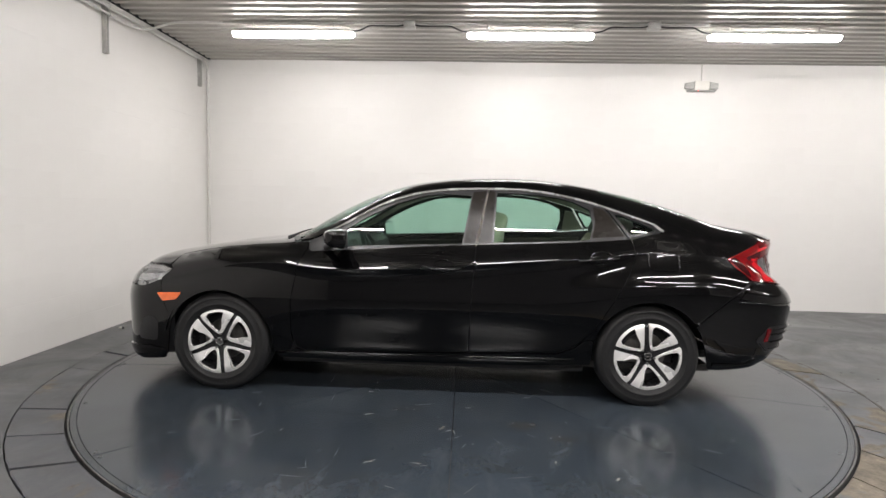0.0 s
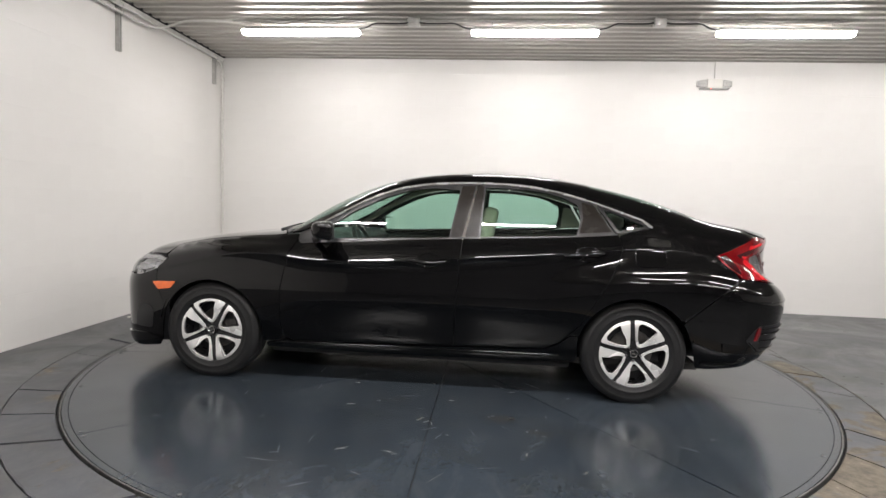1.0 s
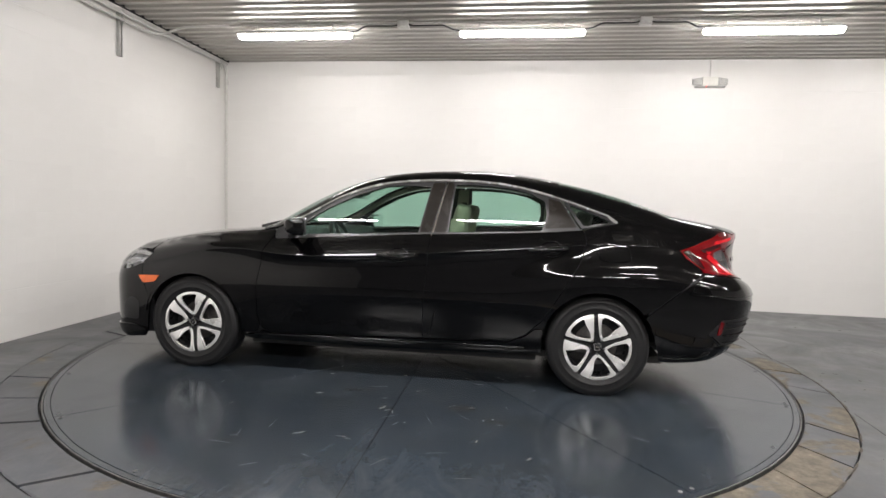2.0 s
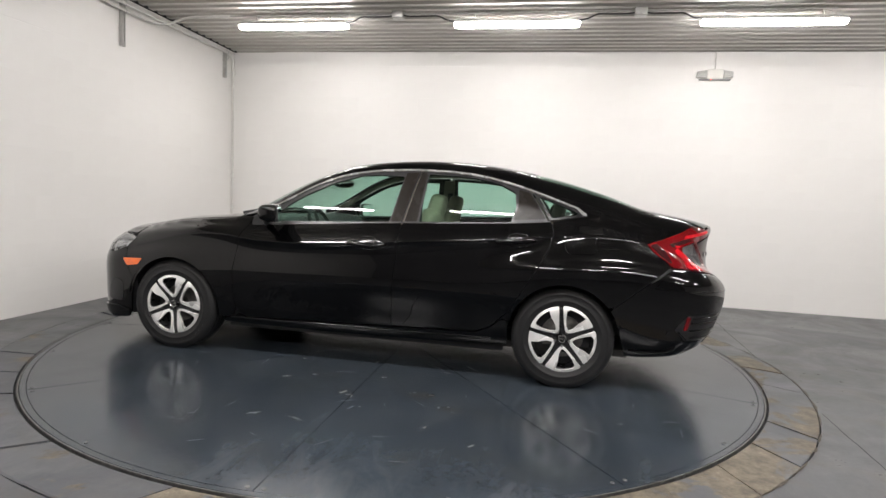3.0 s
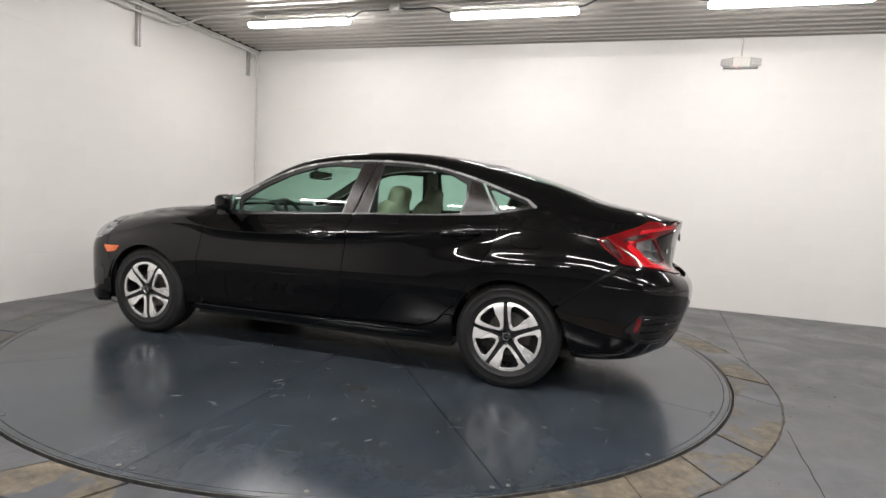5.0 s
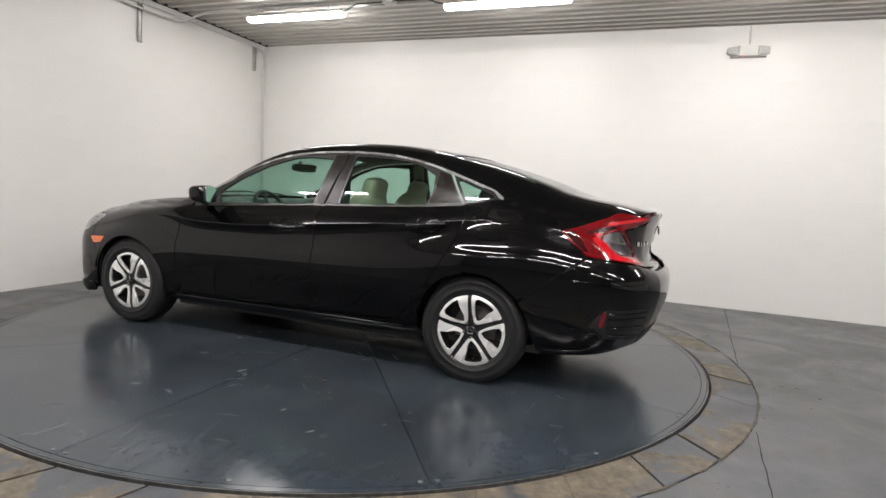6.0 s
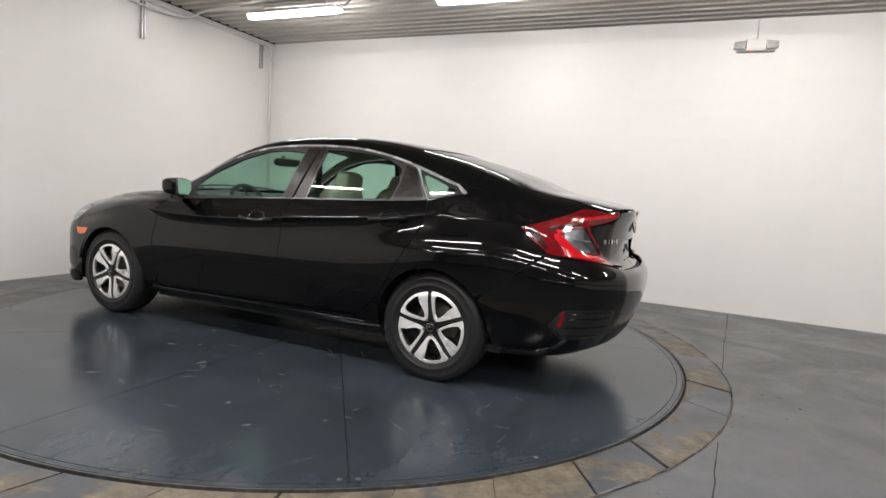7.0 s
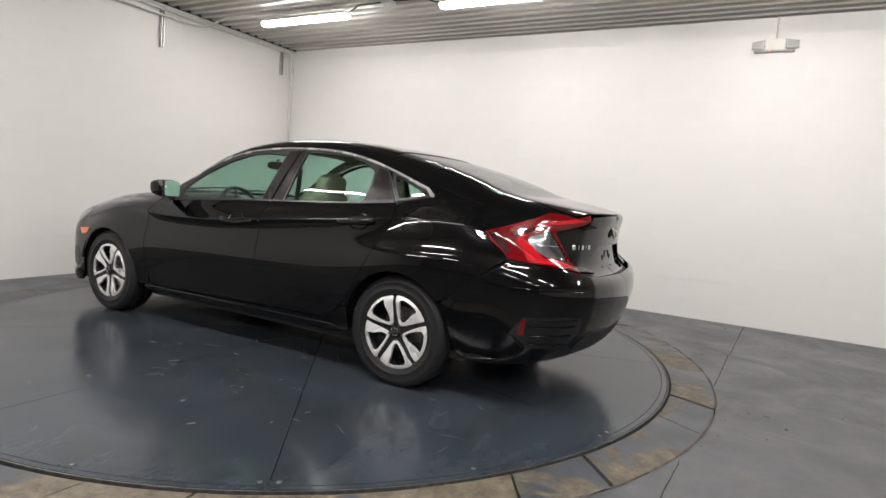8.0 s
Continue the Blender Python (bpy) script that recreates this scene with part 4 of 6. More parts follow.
# outlines of the flank, seen from the side (x, z)
AF, AR, ARCH = (-1.35, 0.312), (1.348, 0.318), 0.342
DOOR_FRONT = [(-0.800, 0.93), (-0.845, 0.83), (-0.885, 0.61), (-0.888, 0.40), (-0.862, 0.305), (-0.80, 0.272)]
DOOR_B = [(0.275, 0.975), (0.266, 0.86), (0.258, 0.72), (0.246, 0.54), (0.242, 0.302)]
DOOR_REAR = [(1.245, 1.035), (1.262, 0.96), (1.225, 0.84), (1.125, 0.665), (1.015, 0.475), (0.90, 0.362), (0.80, 0.318)]

sheet("front_door_panel", "side", DOOR_FRONT + DOOR_B[::-1] + sl(U_BELT, 0.265, -0.79, 12), PAINT, car, creased=True)
sheet("rear_door_panel", "side", DOOR_B + DOOR_REAR[::-1] + sl(U_BELT, 1.235, 0.285, 12), PAINT, car, creased=True)
sheet("front_fender", "side", DOOR_FRONT[:4] + [(-0.874, 0.33), (-0.896, 0.274), (-1.0, 0.262)] + arc(*AF, ARCH, -9, 158, 34) +
      [(-1.715, 0.56), (-1.745, 0.655), (-1.755, 0.716), (-1.690, 0.778), (-1.715, 0.788), (-1.705, 0.818)] + sl(U_TOP, -1.70, -0.86, 18) + [(-0.80, 0.972)], PAINT, car, step=0.022, creased=True)
sheet("rocker_panel", "side", [(-1.0, 0.250), (-0.90, 0.262), (-0.86, 0.295), (-0.80, 0.266), (0.242, 0.296), (0.80, 0.312), (0.90, 0.355), (0.96, 0.41), (1.012, 0.41),
                                (1.008, 0.245), (0.6, 0.224), (-0.2, 0.212), (-0.97, 0.222)], PAINT, car, off=0.006)
tip = (1.462, 1.086)
SIDE_FRAME = ([(-0.80, 0.985)] + sl(U_TOP, -0.72, 1.40, 40, 0.004) + [tip, (1.40, 1.072), (1.30, 1.052)] + DOOR_REAR[:6] + [(0.965, 0.41), (1.015, 0.41)] +
              arc(*AR, ARCH, 164, 39, 26) + [(1.70, 0.59), (1.83, 0.695), (1.965, 0.798), (1.935, 0.84), (1.815, 0.935), (1.90, 0.957), (1.975, 0.988), (2.03, 1.008), (2.08, 1.020)] +
              sl(U_EDGE, 2.06, -0.86, 76) + [(-0.88, 0.975)])
sheet("side_frame", "side", SIDE_FRAME, PAINT, car, step=0.024, creased=True)
# windows: dark surrounds with the panes inside
GF = [(-0.592, 0.950), (0.185, 0.984), (0.238, 1.288), (0.06, 1.296), (-0.07, 1.283), (-0.26, 1.222), (-0.45, 1.128), (-0.55, 1.062), (-0.60, 1.015)]
GR = [(0.385, 0.993), (0.985, 1.021), (1.012, 1.12), (0.998, 1.212), (0.90, 1.262), (0.80, 1.288), (0.66, 1.304), (0.50, 1.311), (0.405, 1.310)]
GQ = [(1.245, 1.062), (1.395, 1.090), (1.405, 1.10), (1.29, 1.148), (1.175, 1.190), (1.155, 1.188)]
sheet("front_window_frame", "side", [(-0.80, 0.932)] + sl(U_BELT, -0.78, 0.27, 14, 0.006) + sl(U_TOP, 0.345, -0.72, 24, -0.004) + [(-0.80, 0.98)], TRIM, car, holes=[GF], off=-0.002, gap=0.001)
sheet("rear_window_frame", "side", sl(U_BELT, 0.285, 1.22, 14, 0.006) + [(1.215, 1.05), (1.105, 1.214)] + sl(U_TOP, 1.09, 0.352, 20, -0.004), TRIM, car, holes=[GR], off=-0.002, gap=0.001)
sheet("quarter_window_frame", "side", [(1.228, 1.046), (1.30, 1.056), (1.40, 1.076), (1.448, 1.087)] + sl(U_TOP, 1.40, 1.115, 8, -0.004), TRIM, car, holes=[GQ], off=-0.003, gap=0.001)
sheet("front_side_window", "side", GF, GLASS, car, off=-0.005, gap=-0.002, depth=0.004, upright=1.05)
sheet("rear_side_window", "side", GR, GLASS, car, off=-0.005, gap=-0.002, depth=0.004, upright=1.075)
sheet("quarter_window", "side", GQ, GLASS, car, off=-0.005, gap=-0.002, depth=0.004, upright=1.085)
# satin film on the pillars between the panes, and the bright line above the windows
sheet("pillar_film", "side", [(0.196, 0.985), (0.268, 0.988), (0.338, 1.322), (0.250, 1.316)], PILLAR, car, off=0.001, gap=0.001, depth=0.004)
sheet("pillar_film", "side", [(0.288, 0.990), (0.372, 0.994), (0.396, 1.320), (0.352, 1.324)], PILLAR, car, off=0.001, gap=0.001, depth=0.004)
sheet("pillar_film", "side", [(1.0, 1.036), (1.205, 1.052), (1.095, 1.214), (1.02, 1.236), (1.026, 1.13)], PILLAR, car, off=0.001, gap=0.001, depth=0.004)
sheet("window_moulding", "side", sl(U_TOP, -0.70, 1.40, 40, 0.008) + [(1.457, 1.093), (1.452, 1.081), (1.43, 1.087)] + sl(U_TOP, 1.39, -0.70, 40, -0.004), SATIN, car, off=0.0035, gap=0.0, depth=0.005, corner=0.002, label="thin bright moulding above the windows")
sheet("belt_moulding", "side", sl(U_BELT, -0.78, 1.235, 30, 0.004) + sl(U_BELT, 1.235, -0.78, 30, -0.006), TRIM, car, off=0.003, gap=0.0, depth=0.005, corner=0.002)
# top
WS0, WS1, RG0, RG1 = -0.965, -0.16, 1.075, 1.80


def mirrored(edge):
    return edge + [(x, -h) for x, h in edge[::-1]]


HOOD_EDGE = [(-1.78, 0.722), (-1.86, 0.682), (-1.94, 0.600), (-2.0, 0.475), (-2.045, 0.30), (-2.062, 0.0)]
sheet("hood", "top", mirrored([(-1.04, 0.0), (-1.02, 0.3), (-0.965, 0.55), (-0.90, 0.725)] + tl(U_TOP, -0.92, -1.69, 20, -0.003) + [(-1.712, 0.70), (-1.725, 0.748)] + HOOD_EDGE)[1:], PAINT, car, both=True, step=0.024)
sheet("windscreen", "top", mirrored([(WS0 - 0.065, 0.0), (WS0 - 0.045, 0.3), (WS0 + 0.03, 0.57)] + tl(U_EDGE, -0.875, -0.19, 20, -0.003) + [(WS1 - 0.03, 0.36), (WS1 - 0.05, 0.0)])[1:], GLASS, car, both=True, step=0.045, off=-0.004, depth=0.005)
sheet("roof", "top", mirrored([(WS1 - 0.045, 0.0), (WS1 - 0.025, 0.36)] + tl(U_EDGE, -0.185, 1.07, 30, -0.003) + [(RG0 + 0.035, 0.34), (RG0 + 0.055, 0.0)])[1:], PAINT, car, both=True, step=0.045)
sheet("rear_screen", "top", mirrored([(RG0 + 0.06, 0.0), (RG0 + 0.04, 0.34)] + tl(U_EDGE, 1.075, 1.80, 20, -0.004) + [(1.855, 0.52), (1.895, 0.38), (1.912, 0.2), (1.918, 0.0)])[1:], GLASS_DARK, car, both=True, step=0.045, off=-0.004, depth=0.005)
sheet("trunk_lid", "top", mirrored([(1.924, 0.0), (1.918, 0.2), (1.90, 0.385), (1.86, 0.525), (1.812, 0.573)] + tl(U_EDGE, 1.83, 2.05, 10, -0.002) + [(2.10, 0.560), (2.16, 0.536), (2.215, 0.485), (2.268, 0.35), (2.292, 0.16), (2.298, 0.0)])[1:], PAINT, car, both=True, step=0.04)
# nose and tail
NB = [ws(-1.70, 0.22), ws(-1.685, 0.36), ws(-1.665, 0.45), ws(-1.715, 0.56), ws(-1.745, 0.655), ws(-1.755, 0.710), ws(-1.80, 0.690), ws(-1.88, 0.662), wr(0.66, 0.650, False), wr(0.50, 0.662, False), wr(0.30, 0.69, False), wr(0.0, 0.70, False), wr(0.0, 0.17, False), wr(0.4, 0.17, False), wr(0.7, 0.18, False)]
sheet("front_bumper", "wrap", NB, PAINT, car, step=0.04)
HEAD = [ws(-1.698, 0.776), ws(-1.757, 0.716), ws(-1.80, 0.697), ws(-1.88, 0.669), wr(0.66, 0.657, False), wr(0.50, 0.669, False), wr(0.44, 0.70, False), wt(-2.004, 0.475, -0.004)] + [wt(x, h, -0.005) for x, h in HOOD_EDGE[2::-1]]
sheet("headlight", "wrap", HEAD, GLASS_CLEAR, car, step=0.02, off=-0.001, gap=0.001, depth=0.004, corner=0.004, label="clear headlight lens")
sheet("headlight_bowl", "wrap", HEAD, LAMP_SILVER, car, step=0.03, off=-0.034, gap=-0.004, depth=0.0)
sheet("headlight_strip", "wrap", [ws(-1.705, 0.774)] + [wt(x, h, -0.010) for x, h in HOOD_EDGE[:3]] + [wt(x, h, -0.032) for x, h in HOOD_EDGE[2::-1]] + [ws(-1.735, 0.752)], REFLECTOR, car, step=0.012, off=-0.005, gap=0, depth=0.006, corner=0.003, label="bright strip in the headlight")
sheet("headlight_cup", "wrap", [ws(-1.79, 0.728), ws(-1.87, 0.690), wr(0.66, 0.68, False), wr(0.60, 0.735, False), ws(-1.86, 0.742)], REFLECTOR, car, step=0.02, off=-0.022, gap=0, depth=0.006)
sheet("headlight_edge", "wrap", [wr(0.66, 0.664, False), wr(0.50, 0.676, False), wr(0.46, 0.70, False), wr(0.52, 0.735, False), wr(0.60, 0.742, False), wr(0.62, 0.70, False)], LAMP_DARK, car, step=0.02, off=-0.012, gap=0, depth=0.006)
sheet("grille_bar", "wrap", [wr(0.49, 0.672, False), wr(0.30, 0.697, False), wr(0.0, 0.707, False)] + [wt(x, h, -0.005) for x, h in HOOD_EDGE[:2:-1]] + [wr(0.44, 0.706, False)], CHROME, car, step=0.03)
sheet("side_marker", "side", [(-1.77, 0.622), (-1.592, 0.632), (-1.63, 0.585), (-1.725, 0.572)], AMBER, car, off=0.0035, gap=0, depth=0.01, step=0.02, label="orange side marker lamp")
LB = wr(0.535, 0.752)
RB = ([ws(*p) for p in arc(*AR, ARCH, 36, 24, 6)] + [ws(1.684, 0.40), ws(1.698, 0.345), ws(1.715, 0.29), ws(1.726, 0.248), ws(1.74, 0.234), ws(1.80, 0.230), wr(0.70, 0.25), wr(0.45, 0.272), wr(0.0, 0.285), wr(0.0, 0.712), wr(0.42, 0.722), wr(0.54, 0.738)] +
      [wr(0.64, 0.765), ws(1.975, 0.792), ws(1.83, 0.688), ws(1.70, 0.582)])
sheet("rear_bumper", "wrap", RB, PAINT, car, step=0.03)
LAMP = ([ws(1.822, 0.932), ws(1.86, 0.885), ws(1.935, 0.835), ws(1.975, 0.80), wr(0.70, 0.776), wr(0.62, 0.762), wr(0.535, 0.745), wr(0.538, 0.80), wr(0.580, 0.885), wr(0.610, 0.952), wr(0.56, 0.965), wr(0.47, 0.985), wr(0.395, 1.012)] +
        [wt(x, h, -0.004) for x, h in ((2.258, 0.385), (2.215, 0.487), (2.16, 0.543), (2.10, 0.592))] + [ws(2.045, 1.014), ws(1.975, 0.986), ws(1.90, 0.957)])
CLEAR = [wr(0.722, 0.895), wr(0.706, 0.922), wr(0.636, 0.949), wr(0.624, 0.944), wr(0.553, 0.818), wr(0.562, 0.800), wr(0.690, 0.822), wr(0.720, 0.86)]
sheet("tail_lamp", "wrap", LAMP, RED_LENS, car, step=0.02, off=0.004, gap=0.001, depth=0.02, holes=[CLEAR], corner=0.006, label="red tail lamp lens")
sheet("reversing_lamp", "wrap", CLEAR, GLASS_CLEAR, car, step=0.02, off=0.003, gap=0.0005, depth=0.004, corner=0.006, label="clear reversing lamp lens")
sheet("reversing_bowl", "wrap", CLEAR, LAMP_GREY, car, step=0.02, off=-0.016, gap=-0.004, depth=0.0)
sheet("reversing_fin", "wrap", [wr(0.695, 0.885), wr(0.60, 0.880), wr(0.595, 0.872), wr(0.695, 0.876)], REFLECTOR, car, step=0.015, off=-0.006, gap=0, depth=0.008, corner=0.002)
sheet("reversing_shade", "wrap", [wr(0.625, 0.93), wr(0.560, 0.816), wr(0.60, 0.816), wr(0.64, 0.87)], LAMP_DARK, car, step=0.02, off=-0.010, gap=0, depth=0.004, corner=0.004)
sheet("trunk_face", "wrap", [wr(0.0, 0.872), wr(0.24, 0.872), wr(0.43, 0.768), wr(0.37, 0.737), wr(0.525, 0.752), wr(0.529, 0.80), wr(0.571, 0.885), wr(0.600, 0.945), wr(0.55, 0.957), wr(0.46, 0.978), wr(0.385, 1.006), wr(0.372, 1.036), wr(0.2, 1.047), wr(0.0, 1.049)], PAINT, car, step=0.03, gap=0.001)
sheet("quarter_gutter", "top", [(2.0, 0.60), (2.05, 0.555), (2.12, 0.535), (2.19, 0.49), (2.215, 0.47), (2.215, 0.52), (2.15, 0.60), (2.07, 0.655), (2.0, 0.66)], PAINT, car, step=0.025, off=-0.004, gap=0, depth=0.0)
# dark inner shell under the joints
sheet("inner_shell", "side", [(-1.70, 0.23)] + [(-1.72, 0.75)] + sl(U_BELT, -1.6, 1.80, 40, -0.004) + [(1.83, 0.26), (1.755, 0.27), (1.735, 0.34)] + arc(*AR, 0.37, 22, 188, 30) + [(0.98, 0.25), (-0.98, 0.24)] + arc(*AF, 0.36, -10, 190, 30), MATT, car, off=-0.018, depth=0.0, step=0.05)
sheet("inner_shell", "wrap", [ws(1.80, 0.26), wr(0.6, 0.28), wr(0.0, 0.29), wr(0.0, 1.03), wr(0.4, 1.01), wr(0.6, 0.97), ws(1.80, 0.93)], MATT, car, off=-0.03, depth=0.0, step=0.05)
sheet("inner_shell", "wrap", [ws(-1.66, 0.2), wr(0.6, 0.19, False), wr(0.0, 0.19, False), wr(0.0, 0.82, False), wr(0.5, 0.80, False), ws(-1.66, 0.82)], MATT, car, off=-0.035, depth=0.0, step=0.05)


# ---------------------------------------------------------------- car: loose forms
def blob(name, half, mat, e1=0.35, e2=0.35, nu=28, nv=16, bend=None):
    """A cushion-like rounded block (superellipsoid) round the origin."""
    def sp(a, e):
        return math.copysign(abs(a) ** e, a)
    vs, fs = [], []
    for j in range(nv + 1):
        b = -math.pi / 2 + math.pi * j / nv
        for i in range(nu):
            a = 2 * math.pi * i / nu
            p = Vector((half[0] * sp(math.cos(b), e1) * sp(math.cos(a), e2), half[1] * sp(math.cos(b), e1) * sp(math.sin(a), e2), half[2] * sp(math.sin(b), e1)))
            vs.append(bend(p) if bend else p)
    for j in range(nv):
        for i in range(nu):
            fs.append((j * nu + i, j * nu + (i + 1) % nu, (j + 1) * nu + (i + 1) % nu, (j + 1) * nu + i))
    bm = bmesh.new()
    bv = [bm.verts.new(v) for v in vs]
    for f in fs:
        try:
            bm.faces.new([bv[k] for k in f])
        except ValueError:
            pass
    bmesh.ops.remove_doubles(bm, verts=bm.verts, dist=1e-5)
    return bm_mesh(name, bm, mat, angle=60)


def flat_piece(name, poly, holes, mat, shape, thick, corner=0.006, step=0.012, bevel=0.0015):
    """A thick plate from an outline in the wheel's plane; shape(x, z) gives how far out it lies."""
    from mathutils.geometry import delaunay_2d_cdt
    border = [outline(soften(poly, corner), step, 0)] + [outline(soften(h, corner), step, 0) for h in holes]
    lo, hi = border[0].min(0), border[0].max(0)
    gx, gy = np.meshgrid(np.arange(lo[0], hi[0], step), np.arange(lo[1], hi[1], step), indexing="ij")
    inner = np.stack([gx.ravel(), gy.ravel()], 1)
    ok = inside(inner, border[0]) & (edge_distance(inner, border[0]) > step * 0.4)
    for h in border[1:]:
        ok &= ~inside(inner, h) & (edge_distance(inner, h) > step * 0.4)
    verts = [Vector(p) for b in border for p in b] + [Vector(p) for p in inner[ok]]
    edges, s = [], 0
    for b in border:
        edges += [(s + k, s + (k + 1) % len(b)) for k in range(len(b))]
        s += len(b)
    vc, _, fc, ov, _, _ = delaunay_2d_cdt(verts, edges, [], 0, 1e-7)
    q = np.array([(p.x, p.y) for p in vc])
    tri = np.array([f for f in fc if len(f) == 3])
    cen = q[tri].mean(1)
    good = inside(cen, border[0])
    for h in border[1:]:
        good &= ~inside(cen, h)
    e = 1e-4
    P = [(x, -shape(x, z), z) for x, z in q]
    N = [Vector((-(shape(x + e, z) - shape(x - e, z)) / (2 * e), -1.0, -(shape(x, z + e) - shape(x, z - e)) / (2 * e))).normalized() for x, z in q]
    F = []
    for t in tri[good]:
        a, b, c = (Vector(P[k]) for k in t)
        t = tuple(int(k) for k in t)
        F.append(t if (b - a).cross(c - a).y < 0 else t[::-1])
    back = {}
    for k, src in enumerate(ov):
        for c in src:
            back[c] = k
    s = 0
    for b in border:
        ids = [back[s + k] for k in range(len(b)) if s + k in back]
        s += len(b)
        ring = [Vector(P[k]) for k in ids]
        m = len(ids)
        area = sum(ring[k].x * ring[(k + 1) % m].z - ring[(k + 1) % m].x * ring[k].z for k in range(m))
        hole = b is not border[0]
        base = len(P)
        for k in range(m):
            d = ring[(k + 1) % m] - ring[k - 1]
            o = Vector((d.z, 0, -d.x)).normalized() * (1 if (area > 0) != hole else -1)
            P += [tuple(ring[k]), tuple(ring[k] + o * bevel + Vector((0, bevel, 0))), tuple(ring[k] + o * bevel + Vector((0, thick, 0)))]
            N += [(o * 0.6 + Vector((0, -0.8, 0))).normalized(), o, o]
        for k in range(m):
            a, c = base + 3 * k, base + 3 * ((k + 1) % m)
            for w in (0, 1):
                f = (a + w, c + w, c + w + 1, a + w + 1)
                v = (Vector(P[f[1]]) - Vector(P[f[0]])).cross(Vector(P[f[3]]) - Vector(P[f[0]]))
                F.append(f if v.dot(N[f[0]]) > 0 else f[::-1])
    me = mesh_from(name, P, F, mat, smooth=True)
    me.normals_split_custom_set_from_vertices([tuple(v) for v in N])
    return me


def polar(r, deg):
    return (r * math.cos(radians(deg)), r * math.sin(radians(deg)))


# ---------------------------------------------------------------- car: wheels
def wheel(parent):
    """One wheel with its outer face towards -y, hub at the origin."""
    tyre_profile = [(0.100, 0.205), (0.108, 0.222), (0.110, 0.255), (0.104, 0.290), (0.094, 0.308), (0.078, 0.3165),
                    (0.060, 0.3185), (0.058, 0.3125), (0.050, 0.3125), (0.048, 0.3195), (0.022, 0.320), (0.020, 0.3135), (0.011, 0.3135), (0.009, 0.320)]
    tyre_profile = tyre_profile + [(-a, r) for a, r in tyre_profile[::-1]]
    side = [(-0.100, 0.2055), (-0.1065, 0.214), (-0.1075, 0.217), (-0.1105, 0.236), (-0.1118, 0.2370), (-0.1122, 0.2440), (-0.1112, 0.2460), (-0.1105, 0.262), (-0.1085, 0.276), (-0.1092, 0.2775), (-0.1088, 0.281), (-0.1045, 0.291)]
    prof = [p for p in tyre_profile if p[0] > -0.1 and not (p[0] < -0.093 and p[1] < 0.3)]
    prof = [p for p in prof if not (p[0] < -0.09 and p[1] < 0.306)] + side[::-1]
    tyre = part("tyre", lathe("tyre", prof, TYRE, 72, angle=50), parent, "black rubber tyre")
    rim = part("rim", lathe("rim", [(0.095, 0.200), (0.085, 0.186), (-0.02, 0.180), (-0.075, 0.190), (-0.094, 0.2005), (-0.101, 0.2075), (-0.104, 0.209), (-0.1055, 0.2115), (-0.104, 0.2135), (-0.100, 0.2135)], WHEEL_BLACK, 64, angle=40), parent, "dark wheel rim")
    part("brake_disc", lathe("brake_disc", [(-0.018, 0.0), (-0.022, 0.062), (-0.018, 0.070), (-0.018, 0.132), (-0.004, 0.134), (-0.004, 0.07), (0.01, 0.06)], BRAKE, 48), parent, "grey steel brake disc")
    part("wheel_back", lathe("wheel_back", [(-0.008, 0.12), (-0.004, 0.182), (0.004, 0.182)], MATT, 40), parent)

    def out(x, z):
        r = math.hypot(x, z)
        return 0.092 + 0.017 * min(1.0, r / 0.16) ** 1.3 - 0.010 * max(0.0, (r - 0.165) / 0.045) ** 2
    holes = []
    r_out = 0.2075
    for k in range(5):
        c0, c1 = 95.0 - 72 * k, 95.0 - 72 * (k + 1)          # spoke lines either side, clockwise
        # frame: a thin leg beside one dark spoke, a blade that widens outwards beside the next
        frame_poly = [polar(0.047, c0 - 37), polar(0.060, c0 - 20), polar(0.105, c0 - 8.4), polar(0.16, c0 - 5.2)] + \
                     [polar(0.203, c0 - 4.2)] + [polar(r_out, a) for a in np.linspace(c0 - 7.0, c1 + 4.6, 14)] + \
                     [polar(0.198, c1 + 3.4), polar(0.16, c1 + 5.0), polar(0.105, c1 + 8.2), polar(0.060, c1 + 17)]
        hole = [polar(0.063, c0 - 35), polar(0.082, c0 - 20), polar(0.105, c0 - 15.2), polar(0.143, c0 - 11.6), polar(0.178, c0 - 11.5)] + \
               [polar(0.1925, a) for a in np.linspace(c0 - 17.0, c1 + 22, 9)] + [polar(0.172, c1 + 22.5), polar(0.150, c1 + 24.0), polar(0.12, c1 + 23.2), polar(0.093, c1 + 23.0), polar(0.074, c1 + 28)]
        holes.append(hole)

        def blade(x, z, mid=c1 + 15.0):
            # the broad leg is a facet that falls away from its hole towards the dark spoke
            d = (math.degrees(math.atan2(z, x)) - mid + 540) % 360 - 180
            return out(x, z) + 0.0034 * max(-1.0, min(1.4, d / 10.0)) * min(1.0, math.hypot(x, z) / 0.15)
        part("spoke_frame", flat_piece("spoke_frame", frame_poly, [hole], SILVER, blade, 0.02, 0.004), parent, "silver wheel spoke frame")
    disc = [polar(0.2075, a) for a in range(0, 360, 6)]
    part("wheel_cover", flat_piece("wheel_cover", disc, holes, WHEEL_BLACK, lambda x, z: out(x, z) - 0.0065, 0.012, 0.004), parent, "black wheel cover centre")
    part("hub_cap", lathe("hub_cap", [(-0.106, 0.0), (-0.106, 0.020), (-0.104, 0.0245), (-0.098, 0.027), (-0.09, 0.030)], WHEEL_BLACK, 32), parent)
    bm = bmesh.new()
    shield = [(-0.021, 0.020), (0.021, 0.020), (0.016, -0.020), (-0.016, -0.020)]
